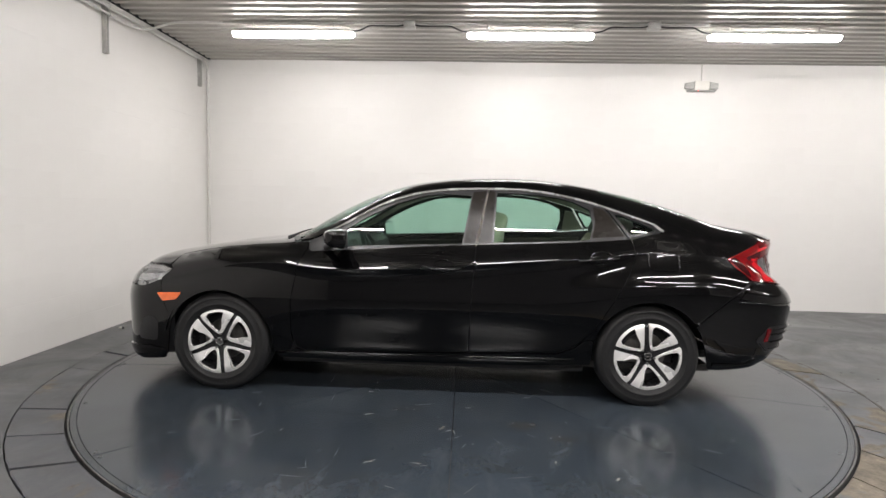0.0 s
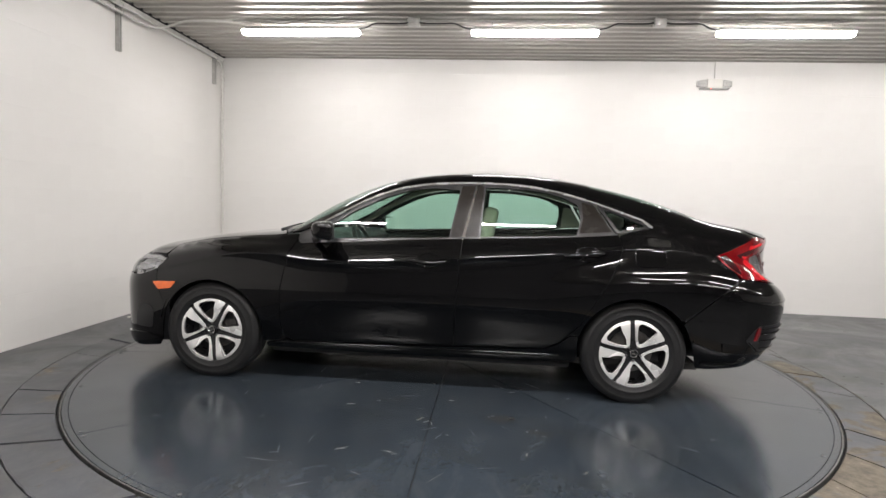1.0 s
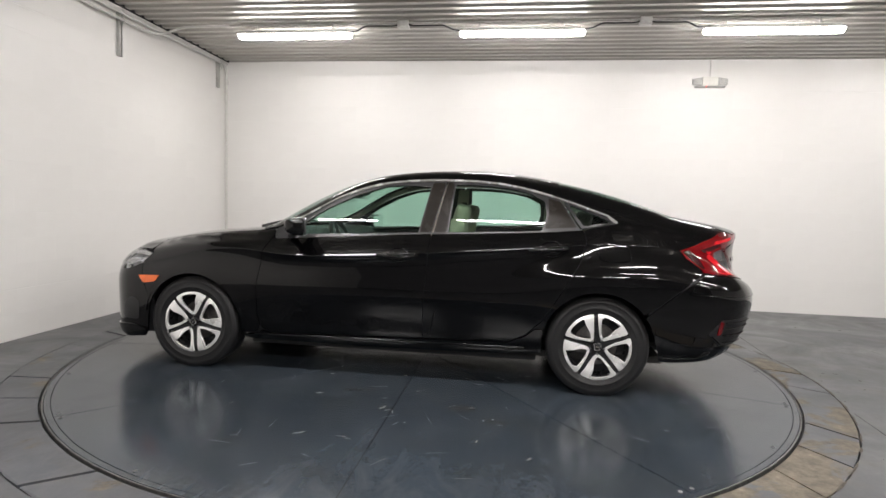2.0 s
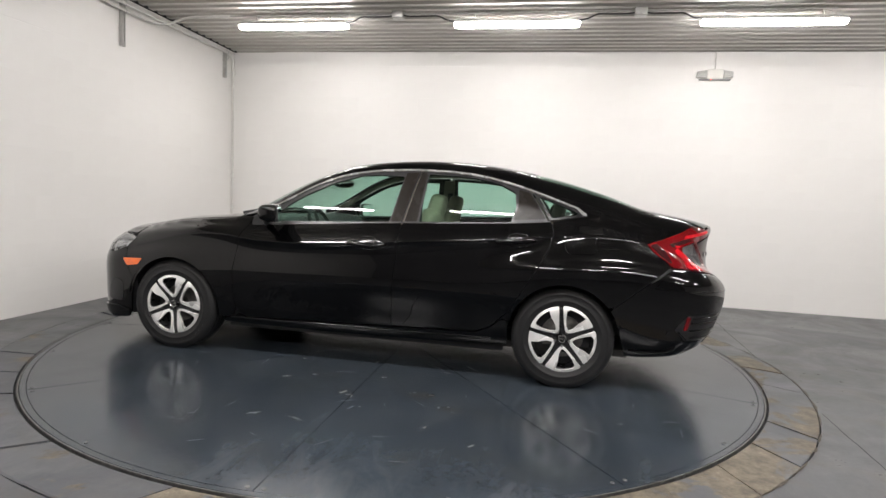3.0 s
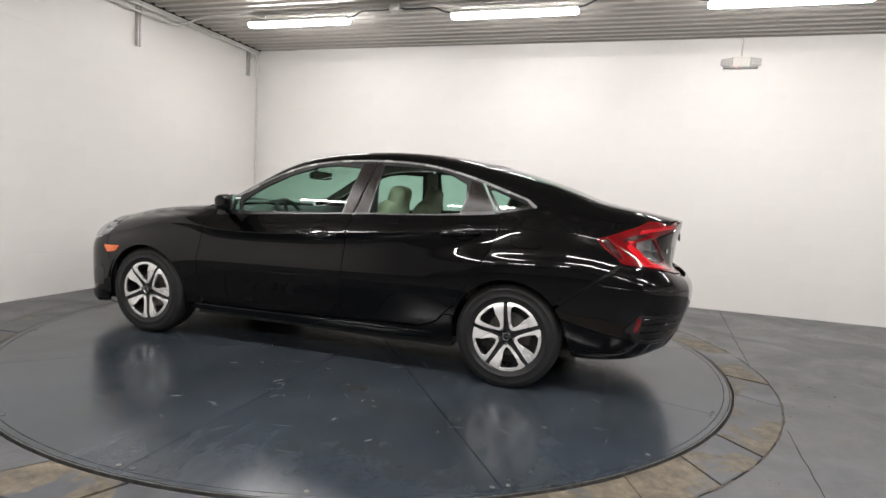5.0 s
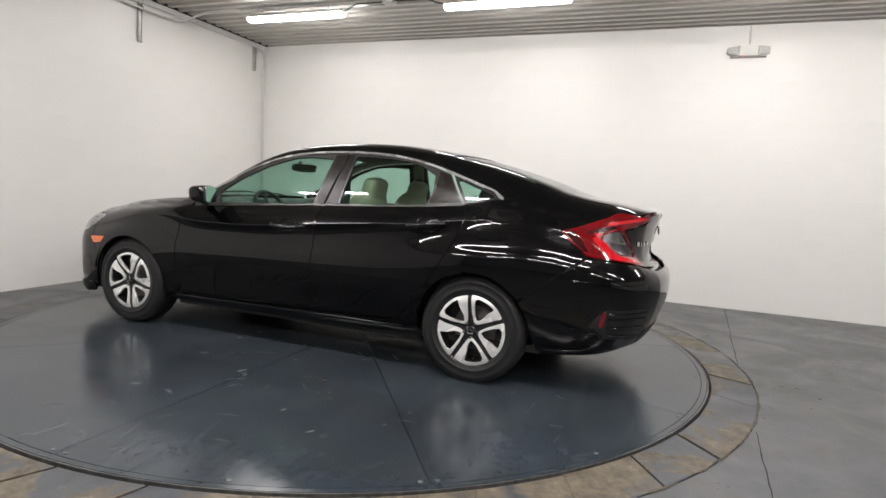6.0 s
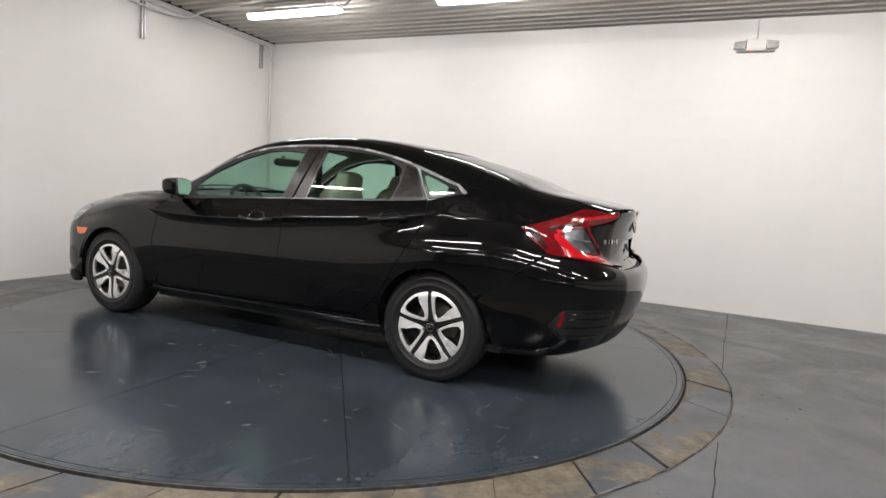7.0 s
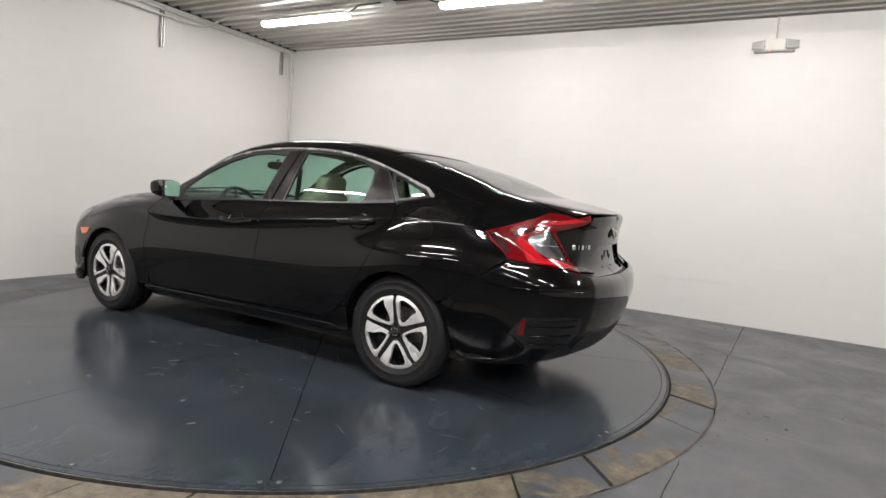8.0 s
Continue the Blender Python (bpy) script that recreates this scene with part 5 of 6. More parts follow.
    add_tube(bm, [(x, -0.107, z) for x, z in soften(shield, 0.008)] + [(soften(shield, 0.008)[0][0], -0.107, soften(shield, 0.008)[0][1])], 0.0032, 6, False)
    add_box(bm, (-0.010, -0.1085, -0.0035), (0.010, -0.1055, 0.0035), 0.0008, 1)
    part("hub_emblem", bm_mesh("hub_emblem", bm, CHROME), parent, "small chrome emblem")
    bm = bmesh.new()
    bmesh.ops.create_cone(bm, cap_ends=True, segments=6, radius1=0.0085, radius2=0.007, depth=0.014)
    nut = bm_mesh("wheel_nut", bm, STEEL_RIM)
    for k in range(5):
        x, z = polar(0.046, 128 + 72 * k)
        part("wheel_nut", nut, parent, "", pose(x, -0.094, z, 90))
    # tyre lettering kept as plain raised bars
    bm = bmesh.new()
    add_box(bm, (-0.006, -0.0007, -0.012), (0.006, 0.0007, 0.012), 0, 1)
    bar = bm_mesh("sidewall_mark", bm, TYRE, False)
    for a0 in (60, 240):
        for k in (0, 1, 2, 4, 5, 6):
            part("sidewall_mark", bar, tyre, "", Matrix.Rotation(radians(-a0 - 9 * k), 4, "Y") @ Matrix.Translation((0.259, -0.1104, 0)))


def place_wheels():
    first = new("wheel")
    first.parent = car
    wheel(first)
    first.location = (-1.352, -0.752, 0.318)
    first.rotation_euler = (0, radians(-37), 0)
    for x, s, spin in ((1.350, -1, 0), (-1.352, 1, 40), (1.350, 1, 15)):
        m = pose(x, s * 0.752, 0.318, 0, spin, 0 if s < 0 else 180)
        c = copy_thing(first, m)
    return first


place_wheels()


def wheel_well(x, s):
    """Dark liner over a wheel."""
    bm = bmesh.new()
    n, r = 22, 0.362
    rings = []
    for (h, rr) in ((0.872, r), (0.80, r + 0.004), (0.55, r), (0.53, r - 0.02)):
        rings.append([bm.verts.new((x + rr * math.cos(a), s * h, 0.318 + rr * math.sin(a))) for a in np.linspace(radians(15), radians(170), n)])
    for a, b in zip(rings, rings[1:]):
        for k in range(n - 1):
            bm.faces.new((a[k], a[k + 1], b[k + 1], b[k]))
    mid = bm.verts.new((x, s * 0.53, 0.36))
    for k in range(n - 1):
        bm.faces.new((rings[-1][k], rings[-1][k + 1], mid))
    part("wheel_well_liner", bm_mesh("wheel_well_liner", bm, MATT), car)


for wx in (-1.35, 1.348):
    for ws_ in (-1, 1):
        wheel_well(wx, ws_)


# ---------------------------------------------------------------- car: underside and cabin
bm = bmesh.new()
add_box(bm, (-0.98, -0.74, 0.175), (0.98, 0.74, 0.215), 0.01)
add_box(bm, (-1.95, -0.50, 0.185), (-0.98, 0.50, 0.26), 0.02)
add_box(bm, (0.98, -0.52, 0.235), (1.92, 0.52, 0.30), 0.03)
part("underbody", bm_mesh("underbody", bm, MATT), car)
bm = bmesh.new()
add_tube(bm, rounded([(-0.6, 0.18, 0.165), (0.9, 0.18, 0.165), (1.2, 0.30, 0.20), (1.75, 0.40, 0.27)], 0.12), 0.024, 10)
part("exhaust_pipe", bm_mesh("exhaust_pipe", bm, BRAKE), car)
for sx in (-1.35, 1.35):
    part("axle", tube_mesh("axle", [(sx, -0.72, 0.31), (sx, 0.72, 0.31)], 0.03, MATT), car)
bm = bmesh.new()
add_box(bm, (-0.95, -0.78, 0.22), (1.75, 0.78, 0.26))
part("cabin_floor", bm_mesh("cabin_floor", bm, CARPET), car)


def front_seat(s):
    """Seat facing -x with separate headrest on two posts."""
    seat = part("front_seat", blob("front_seat", (0.27, 0.25, 0.085), CLOTH, 0.5, 0.4), car, "beige cloth front seat", pose(0.02, s * 0.37, 0.53, 0, -8, 0))

    def waist(p):
        return Vector((p.x + 0.03 * (abs(p.y) / 0.24) ** 2 * -1, p.y * (1 - 0.12 * max(0, p.z / 0.31)), p.z))
    back = part("backrest", blob("backrest", (0.07, 0.245, 0.31), CLOTH, 0.45, 0.5, bend=waist), seat, "", pose(0.02, s * 0.37, 0.53, 0, -8, 0).inverted() @ pose(0.335, s * 0.37, 0.78, 0, 17, 0))
    hr = part("headrest", blob("headrest", (0.055, 0.125, 0.095), CLOTH, 0.55, 0.55), seat, "", pose(0.02, s * 0.37, 0.53, 0, -8, 0).inverted() @ pose(0.425, s * 0.37, 1.085, 0, 14, 0))
    bm = bmesh.new()
    for d in (-0.05, 0.05):
        add_tube(bm, [(0, d, -0.16), (0, d, 0.0)], 0.006, 8)
    part("headrest_post", bm_mesh("headrest_post", bm, CHROME), seat, "", pose(0.02, s * 0.37, 0.53, 0, -8, 0).inverted() @ pose(0.425, s * 0.37, 1.085, 0, 14, 0))


for ss in (-1, 1):
    front_seat(ss)
bench = part("rear_bench", blob("rear_bench", (0.26, 0.64, 0.10), CLOTH, 0.4, 0.35, 36), car, "beige cloth rear bench", pose(0.86, 0, 0.52, 0, -8, 0))
part("backrest", blob("backrest", (0.08, 0.62, 0.30), CLOTH, 0.4, 0.4, 36), bench, "", pose(0.86, 0, 0.52, 0, -8, 0).inverted() @ pose(1.16, 0, 0.76, 0, 24, 0))
for yy in (-0.36, 0.36):
    part("headrest", blob("headrest", (0.055, 0.13, 0.085), CLOTH_DARK, 0.55, 0.5), bench, "", pose(0.86, 0, 0.52, 0, -8, 0).inverted() @ pose(1.27, yy, 1.075, 0, 18, 0))
bm = bmesh.new()
add_box(bm, (1.28, -0.60, 0.985), (1.82, 0.60, 1.0), 0.006)
part("parcel_shelf", bm_mesh("parcel_shelf", bm, CLOTH_DARK), car)
# dashboard with a rolled front edge
bm = bmesh.new()
prof = [(-0.98, 0.86), (-0.98, 0.955), (-0.86, 0.968), (-0.70, 0.965), (-0.60, 0.945), (-0.55, 0.91), (-0.545, 0.86), (-0.58, 0.78), (-0.62, 0.62), (-0.80, 0.5)]
rings = []
for yy in np.linspace(-0.74, 0.74, 19):
    k = 1 - 0.08 * (abs(yy) / 0.74) ** 4
    hump = 0.028 * math.exp(-((yy + 0.37) / 0.16) ** 2)
    rings.append([bm.verts.new((x * k, yy, z + (hump if z > 0.93 and x > -0.8 else 0))) for x, z in prof])
for a, b in zip(rings, rings[1:]):
    for k in range(len(prof) - 1):
        bm.faces.new((a[k], a[k + 1], b[k + 1], b[k]))
bm.faces.new(rings[0]), bm.faces.new(rings[-1][::-1])
part("dashboard", bm_mesh("dashboard", bm, DASH), car, "dark soft plastic dashboard")
bm = bmesh.new()
ring = [(0.185 * math.cos(a), 0.185 * math.sin(a), 0) for a in np.linspace(0, 2 * math.pi, 41)]
add_tube(bm, ring, 0.0155, 10, False)
wheel_m = pose(-0.445, -0.37, 0.865, 0, 64, 0)
steer = part("steering_wheel", bm_mesh("steering_wheel", bm, DASH), car, "black steering wheel", wheel_m)
part("steering_boss", blob("steering_boss", (0.055, 0.075, 0.022), DASH, 0.5, 0.5), steer, "", pose(0.0, 0, -0.015))
bm = bmesh.new()
for a in (0, 180, 270):
    d = (math.sin(radians(a)), math.cos(radians(a)))
    add_tube(bm, [(d[0] * 0.05, d[1] * 0.05, -0.012), (d[0] * 0.18, d[1] * 0.18, 0)], [0.016, 0.011], 8)
part("steering_spoke", bm_mesh("steering_spoke", bm, DASH), steer)
mirror_in = part("rear_view_mirror", blob("rear_view_mirror", (0.022, 0.122, 0.034), TRIM, 0.6, 0.5), car, "black interior mirror", pose(-0.44, 0.02, 1.235, 0, -4, -14))
bm = bmesh.new()
add_tube(bm, [(-0.015, 0, 0.01), (-0.035, 0, 0.03), (-0.05, 0, 0.046)], [0.014, 0.010, 0.016], 8)
part("mirror_stem", bm_mesh("mirror_stem", bm, TRIM), mirror_in)
bm = bmesh.new()
add_box(bm, (0.0205, -0.112, -0.027), (0.0225, 0.112, 0.027), 0.001, 1)
part("mirror_glass", bm_mesh("mirror_glass", bm, MIRROR), mirror_in)
# linings
sheet("headliner", "top", mirrored([(-0.20, 0.0), (-0.18, 0.36)] + tl(U_EDGE, -0.16, 1.07, 20, -0.003) + [(1.11, 0.34), (1.13, 0.0)])[1:], LINER, car, both=True, step=0.06, off=-0.03, depth=0.0, label="beige roof lining")
sheet("pillar_lining", "side", sl(12.05, -0.76, 1.36, 40) + sl(U_EDGE, 1.36, -0.76, 40), LINER, car, off=-0.022, depth=0.0, step=0.04, label="beige pillar lining")
sheet("pillar_lining", "side", [(0.225, 0.97), (0.345, 0.98), (0.385, 1.33), (0.29, 1.325)], LINER, car, off=-0.03, depth=0.004, step=0.04)
sheet("pillar_lining", "side", [(1.03, 1.03), (1.22, 1.05), (1.11, 1.21), (1.04, 1.22)], LINER, car, off=-0.03, depth=0.004, step=0.03)
sheet("door_lining", "side", [(-0.78, 0.5), (0.23, 0.5), (0.25, 0.955), (-0.74, 0.92)], DASH, car, off=-0.05, depth=0.01, step=0.06)
sheet("door_lining", "side", [(0.28, 0.5), (0.98, 0.55), (1.19, 1.01), (0.30, 0.965)], CLOTH_DARK, car, off=-0.05, depth=0.01, step=0.06)
# seat belt on the pillar
for s in (-1, 1):
    bm = bmesh.new()
    pts = [(0.34, s * 0.585, 1.20), (0.35, s * 0.62, 1.0), (0.33, s * 0.66, 0.7)]
    for p, q in zip(pts, pts[1:]):
        vs = [bm.verts.new((c[0] + d, c[1], c[2])) for c in (p, q) for d in (-0.022, 0.022)]
        bm.faces.new((vs[0], vs[1], vs[3], vs[2]))
    part("seat_belt", bm_mesh("seat_belt", bm, MATT), car)


# ---------------------------------------------------------------- car: outside details
def on_flank(x, z, out=0.0, s=-1):
    v, u = invert("side", [(x, z)])
    p, n = BODY.at(v, u)[0], BODY.normal(v, u)[0] * SIGN
    p = p + n * out
    return Vector((p[0], s * p[1], p[2])), Vector((n[0], s * n[1], n[2]))


def door_mirror(s):
    def taper(p):
        f = (p.x + 0.085) / 0.17                      # 0 at the front, 1 at the glass
        k = 0.62 + 0.38 * min(1, max(0, f)) ** 0.55
        return Vector((p.x, p.y * k, p.z * k + 0.012 * (1 - f)))
    body = part("door_mirror", blob("door_mirror", (0.088, 0.112, 0.074), PAINT, 0.55, 0.5, 36, 20, taper), car, "black door mirror", pose(-0.588, s * 0.942, 1.0, 0, -3, s * -19))
    body.scale = (0.78, 0.90, 0.88)
    bm = bmesh.new()
    ol = outline(soften([(-0.092, -0.056), (0.090, -0.064), (0.098, 0.052), (-0.084, 0.063)], 0.03), 0.01, 0)
    a = [bm.verts.new((0.088, s * p[0] * -1, p[1])) for p in ol]
    b = [bm.verts.new((0.076, s * p[0] * -1, p[1])) for p in ol]
    bm.faces.new(a)
    for k in range(len(a)):
        bm.faces.new((a[k], a[(k + 1) % len(a)], b[(k + 1) % len(a)], b[k]))
    part("mirror_glass", bm_mesh("mirror_glass", bm, MIRROR), body, "silvered mirror glass")
    bm = bmesh.new()
    r1 = outline(soften([(-0.098, -0.060), (0.096, -0.070), (0.104, 0.056), (-0.088, 0.068)], 0.035), 0.01, 0)
    r2 = [(p[0] * 0.93, p[1] * 0.9) for p in r1]
    A = [bm.verts.new((0.080, -s * p[0], p[1])) for p in r1]
    B = [bm.verts.new((0.0885, -s * p[0], p[1])) for p in r2]
    C = [bm.verts.new((0.060, -s * p[0], p[1])) for p in r1]
    for k in range(len(A)):
        c = (k + 1) % len(A)
        bm.faces.new((A[k], A[c], B[c], B[k]))
        bm.faces.new((A[k], A[c], C[c], C[k]))
    part("mirror_bezel", bm_mesh("mirror_bezel", bm, TRIM), body)
    bm = bmesh.new()
    add_tube(bm, [(-0.02, s * -0.055, -0.045), (-0.04, s * -0.12, -0.06), (-0.055, s * -0.165, -0.065)], [0.026, 0.024, 0.030], 12)
    part("mirror_arm", bm_mesh("mirror_arm", bm, TRIM), body)


for ss in (-1, 1):
    door_mirror(ss)
sheet("mirror_sail", "side", [(-0.79, 0.938), (-0.61, 0.948), (-0.62, 1.01), (-0.665, 1.03), (-0.74, 0.995)], TRIM, car, off=0.002, gap=0.001, depth=0.005, step=0.02)


def ellipse(cx, cz, a, b, n=28, p=2.3):
    return [(cx + a * math.copysign(abs(math.cos(t)) ** (2 / p), math.cos(t)), cz + b * math.copysign(abs(math.sin(t)) ** (2 / p), math.sin(t))) for t in np.linspace(0, 2 * math.pi, n, endpoint=False)]


def door_handle(x, z, slope, s, key):
    """Pull handle bridging a shallow bowl in the door skin."""
    bm = bmesh.new()
    pts, rad = [], []
    for f, o in ((-0.122, 0.004), (-0.112, 0.016), (-0.085, 0.026), (-0.03, 0.032), (0.03, 0.032), (0.085, 0.027), (0.108, 0.018), (0.118, 0.005)):
        p, n = on_flank(x + f, z + slope * f, o, s)
        pts.append(p)
    rings = add_tube(bm, pts, [0.010, 0.014, 0.0165, 0.0175, 0.0175, 0.0165, 0.014, 0.010], 12)
    for ring in rings:
        c = sum((v.co for v in ring), Vector()) / len(ring)
        for v in ring:
            v.co.y = c.y + (v.co.y - c.y) * 0.7
    h = part("door_handle", bm_mesh("door_handle", bm, PAINT, angle=60), car, "black door pull handle")
    if key:
        p, n = on_flank(x + 0.134, z + slope * 0.134, 0.006, s)
        me = lathe("lock_cap", [(-0.004, 0.0), (-0.004, 0.010), (0.0, 0.0135), (0.008, 0.014)], PAINT, 20)
        part("lock_cap", me, h, "", Matrix.Translation(p) @ Matrix.Rotation(0 if s < 0 else math.pi, 4, "Z"))


def bowl_rim(cx, cz, a, b, s):
    bm = bmesh.new()
    ring = [on_flank(x, z, 0.002, s)[0] for x, z in ellipse(cx, cz, a, b, 40)]
    add_tube(bm, ring + ring[:1], 0.0052, 8, False)
    part("handle_rim", bm_mesh("handle_rim", bm, PAINT, angle=60), car)


for ss in (-1, 1):
    bowl_rim(0.075, 0.840, 0.066, 0.042, ss)
    bowl_rim(1.045, 0.914, 0.068, 0.044, ss)
    door_handle(0.062, 0.838, 0.05, ss, True)
    door_handle(1.03, 0.912, 0.06, ss, False)
sheet("handle_bowl", "side", ellipse(0.075, 0.840, 0.066, 0.042), PAINT, car, off=0.0016, gap=0, depth=0.003, step=0.012, corner=0)
sheet("handle_bowl", "side", ellipse(1.045, 0.914, 0.068, 0.044), PAINT, car, off=0.0016, gap=0, depth=0.003, step=0.012, corner=0)
sheet("fuel_flap", "side", [(1.335, 0.962), (1.515, 0.956), (1.530, 0.872), (1.50, 0.852), (1.365, 0.850), (1.335, 0.875)], PAINT, car, sides=(-1,), off=0.0012, gap=0, depth=0.003, step=0.02, corner=0.02, label="black fuel filler flap")
bm = bmesh.new()
flap = [on_flank(x, z, 0.0012)[0] for x, z in outline(soften([(1.335, 0.962), (1.515, 0.956), (1.530, 0.872), (1.50, 0.852), (1.365, 0.850), (1.335, 0.875)], 0.02), 0.014, 0)]
add_tube(bm, flap + flap[:1], 0.0022, 6, False)
part("flap_edge", bm_mesh("flap_edge", bm, PAINT, angle=60), car)
# cowl and wipers
sheet("cowl", "top", mirrored([(-1.036, 0.0), (-1.016, 0.3), (-0.961, 0.55), (-0.90, 0.70), (-0.885, 0.655), (-0.93, 0.57), (-1.005, 0.3), (-1.027, 0.0)])[1:], TRIM, car, both=True, step=0.02, off=-0.004, gap=0.0, depth=0.006)


def top_point(x, h, out):
    v, u = invert("top", [(x, abs(h))])
    p, n = BODY.at(v, u)[0], BODY.normal(v, u)[0] * SIGN
    p = p + n * out
    return Vector((p[0], math.copysign(p[1], h), p[2]))


for (a, b) in (((-1.01, -0.52), (-0.985, 0.08)), ((-1.02, 0.16), (-0.985, 0.52))):
    bm = bmesh.new()
    line = [top_point(a[0] + (b[0] - a[0]) * t + 0.02 * math.sin(t * math.pi), a[1] + (b[1] - a[1]) * t, 0.006 + 0.004 * math.sin(t * math.pi)) for t in np.linspace(0, 1, 9)]
    add_tube(bm, line, [0.010, 0.009, 0.008, 0.007, 0.006, 0.006, 0.006, 0.005, 0.005], 8)
    part("wiper", bm_mesh("wiper", bm, MATT), car, "black wiper arm")


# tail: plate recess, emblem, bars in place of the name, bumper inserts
sheet("plate_recess", "wrap", [wr(0.0, 0.868), wr(0.24, 0.868), wr(0.425, 0.768), wr(0.36, 0.735), wr(0.0, 0.728)], PAINT, car, off=-0.022, gap=-0.003, depth=0.0, step=0.03)


def on_tail(h, z, out=0.0):
    """A point of the tail at half width h (sign: flank)."""
    w = wr(abs(h), z)
    v, u = invert("wrap", [w])
    p, n = BODY.at(v, u)[0], BODY.normal(v, u)[0] * SIGN
    p = p + n * out
    sg = -1 if h < 0 else 1
    return Vector((p[0], sg * p[1], p[2])), Vector((n[0], sg * n[1], n[2]))


def on_tail_box(name, h, z, size, mat, out=0.003, label="", lean=0.0, parent=None):
    p, n = on_tail(h, z, out)
    yaw = math.degrees(math.atan2(n.y, n.x))
    bm = bmesh.new()
    add_box(bm, tuple(-q / 2 for q in size), tuple(q / 2 for q in size), min(size) * 0.25, 1)
    return part(name, bm_mesh(name, bm, mat), parent or car, label, pose(p.x, p.y, p.z, lean, 0, yaw))


for k, (w, up) in enumerate(((0.020, 0.018), (0.006, 0.018), (0.019, 0.018), (0.006, 0.018), (0.020, 0.018))):
    on_tail_box("name_bar", -0.505 + k * 0.034, 0.872, (0.004, w * 1.35, up * 1.4), CHROME, 0.003, "chrome bar")
bm = bmesh.new()
p, n = on_tail(0.0, 0.962, 0.006)
ring = [(0, 0.056 * math.cos(a), 0.046 * math.sin(a)) for a in np.linspace(0, 2 * math.pi, 33)]
add_tube(bm, ring, 0.0055, 8, False)
emblem = part("emblem_ring", bm_mesh("emblem_ring", bm, CHROME), car, "chrome oval emblem", pose(p.x, p.y, p.z, 0, -8, 0))
bm = bmesh.new()
for s in (-1, 1):
    add_box(bm, (-0.002, s * 0.025 - 0.006, -0.030), (0.004, s * 0.025 + 0.006, 0.030), 0.001, 1)
add_box(bm, (-0.002, -0.022, -0.005), (0.004, 0.022, 0.005), 0.001, 1)
part("emblem_bar", bm_mesh("emblem_bar", bm, CHROME), emblem)
bm = bmesh.new()
add_box(bm, (-0.002, -0.048, -0.039), (0.0, 0.048, 0.039), 0)
part("emblem_back", bm_mesh("emblem_back", bm, TRIM), emblem)
# plate bracket marks
for yy, zz, wy, hz in ((-0.09, 0.80, 0.010, 0.030), (0.09, 0.80, 0.010, 0.030), (0.0, 0.835, 0.09, 0.008), (-0.10, 0.752, 0.014, 0.014), (0.10, 0.752, 0.014, 0.014), (-0.045, 0.815, 0.008, 0.035), (0.045, 0.815, 0.008, 0.035)):
    on_tail_box("bracket_slot", yy, zz, (0.006, wy, hz), MATT, -0.021)
RVENT = [ws(2.008, 0.428), ws(2.05, 0.48), ws(2.085, 0.522), wr(0.68, 0.528), wr(0.58, 0.515), wr(0.56, 0.44), wr(0.59, 0.378), wr(0.68, 0.355), ws(2.07, 0.362)]
sheet("bumper_vent", "wrap", RVENT, TRIM, car, off=0.003, gap=0.0, depth=0.006, step=0.02, label="black bumper insert")
sheet("rear_reflector", "wrap", [ws(2.058, 0.428), ws(2.082, 0.428), ws(2.098, 0.508), ws(2.076, 0.512)], RED_LENS, car, off=0.009, gap=0.0, depth=0.012, step=0.01, corner=0.004, label="red reflector")
sheet("vent_slat", "wrap", [ws(2.10, 0.478), wr(0.61, 0.480), wr(0.61, 0.470), ws(2.10, 0.468)], PAINT, car, off=0.008, gap=0, depth=0.008, step=0.015, corner=0.002)
sheet("vent_slat", "wrap", [ws(2.095, 0.432), wr(0.61, 0.432), wr(0.61, 0.422), ws(2.095, 0.422)], PAINT, car, off=0.008, gap=0, depth=0.008, step=0.015, corner=0.002)
sheet("lower_valance", "wrap", [wr(0.52, 0.30), wr(0.0, 0.292), wr(0.0, 0.40), wr(0.46, 0.40), wr(0.53, 0.36)], MATT, car, off=0.003, gap=0, depth=0.006, step=0.03, label="matt black lower bumper")
sheet("lamp_segment", "wrap", [ws(1.838, 0.926), ws(1.88, 0.936), ws(1.925, 0.90), ws(1.975, 0.825), ws(1.955, 0.826), ws(1.895, 0.872)], RED_DARK, car, off=0.0055, gap=0, depth=0.002, step=0.015, corner=0.012)
sheet("lamp_segment", "wrap", [ws(1.955, 0.935), ws(2.02, 0.955), wr(0.66, 0.975), wr(0.64, 0.962), ws(2.03, 0.935), ws(1.975, 0.918)], RED_DARK, car, off=0.0055, gap=0, depth=0.002, step=0.015, corner=0.008)
sheet("bumper_lip", "wrap", [ws(1.752, 0.250), ws(1.98, 0.258), ws(2.035, 0.310), ws(2.0, 0.312), ws(1.965, 0.288), ws(1.752, 0.282)], PAINT, car, off=0.007, gap=0, depth=0.008, step=0.015, corner=0.006)
RED_BRIGHT = simple("bright_red_lens", (0.50, 0.005, 0.012), 0.2, Specular_IOR_Level=0.2, grain=0.15, scale=45, Coat_Weight=1.0, Coat_Roughness=0.02)
sheet("lamp_light_bar", "wrap", [ws(1.985, 0.90), ws(2.03, 0.925), wr(0.728, 0.935), wr(0.716, 0.87), wr(0.712, 0.812), wr(0.60, 0.792), wr(0.552, 0.765), wr(0.62, 0.772), ws(2.06, 0.80), ws(2.035, 0.845)], RED_BRIGHT, car, off=0.0055, gap=0, depth=0.002, step=0.015, corner=0.012)
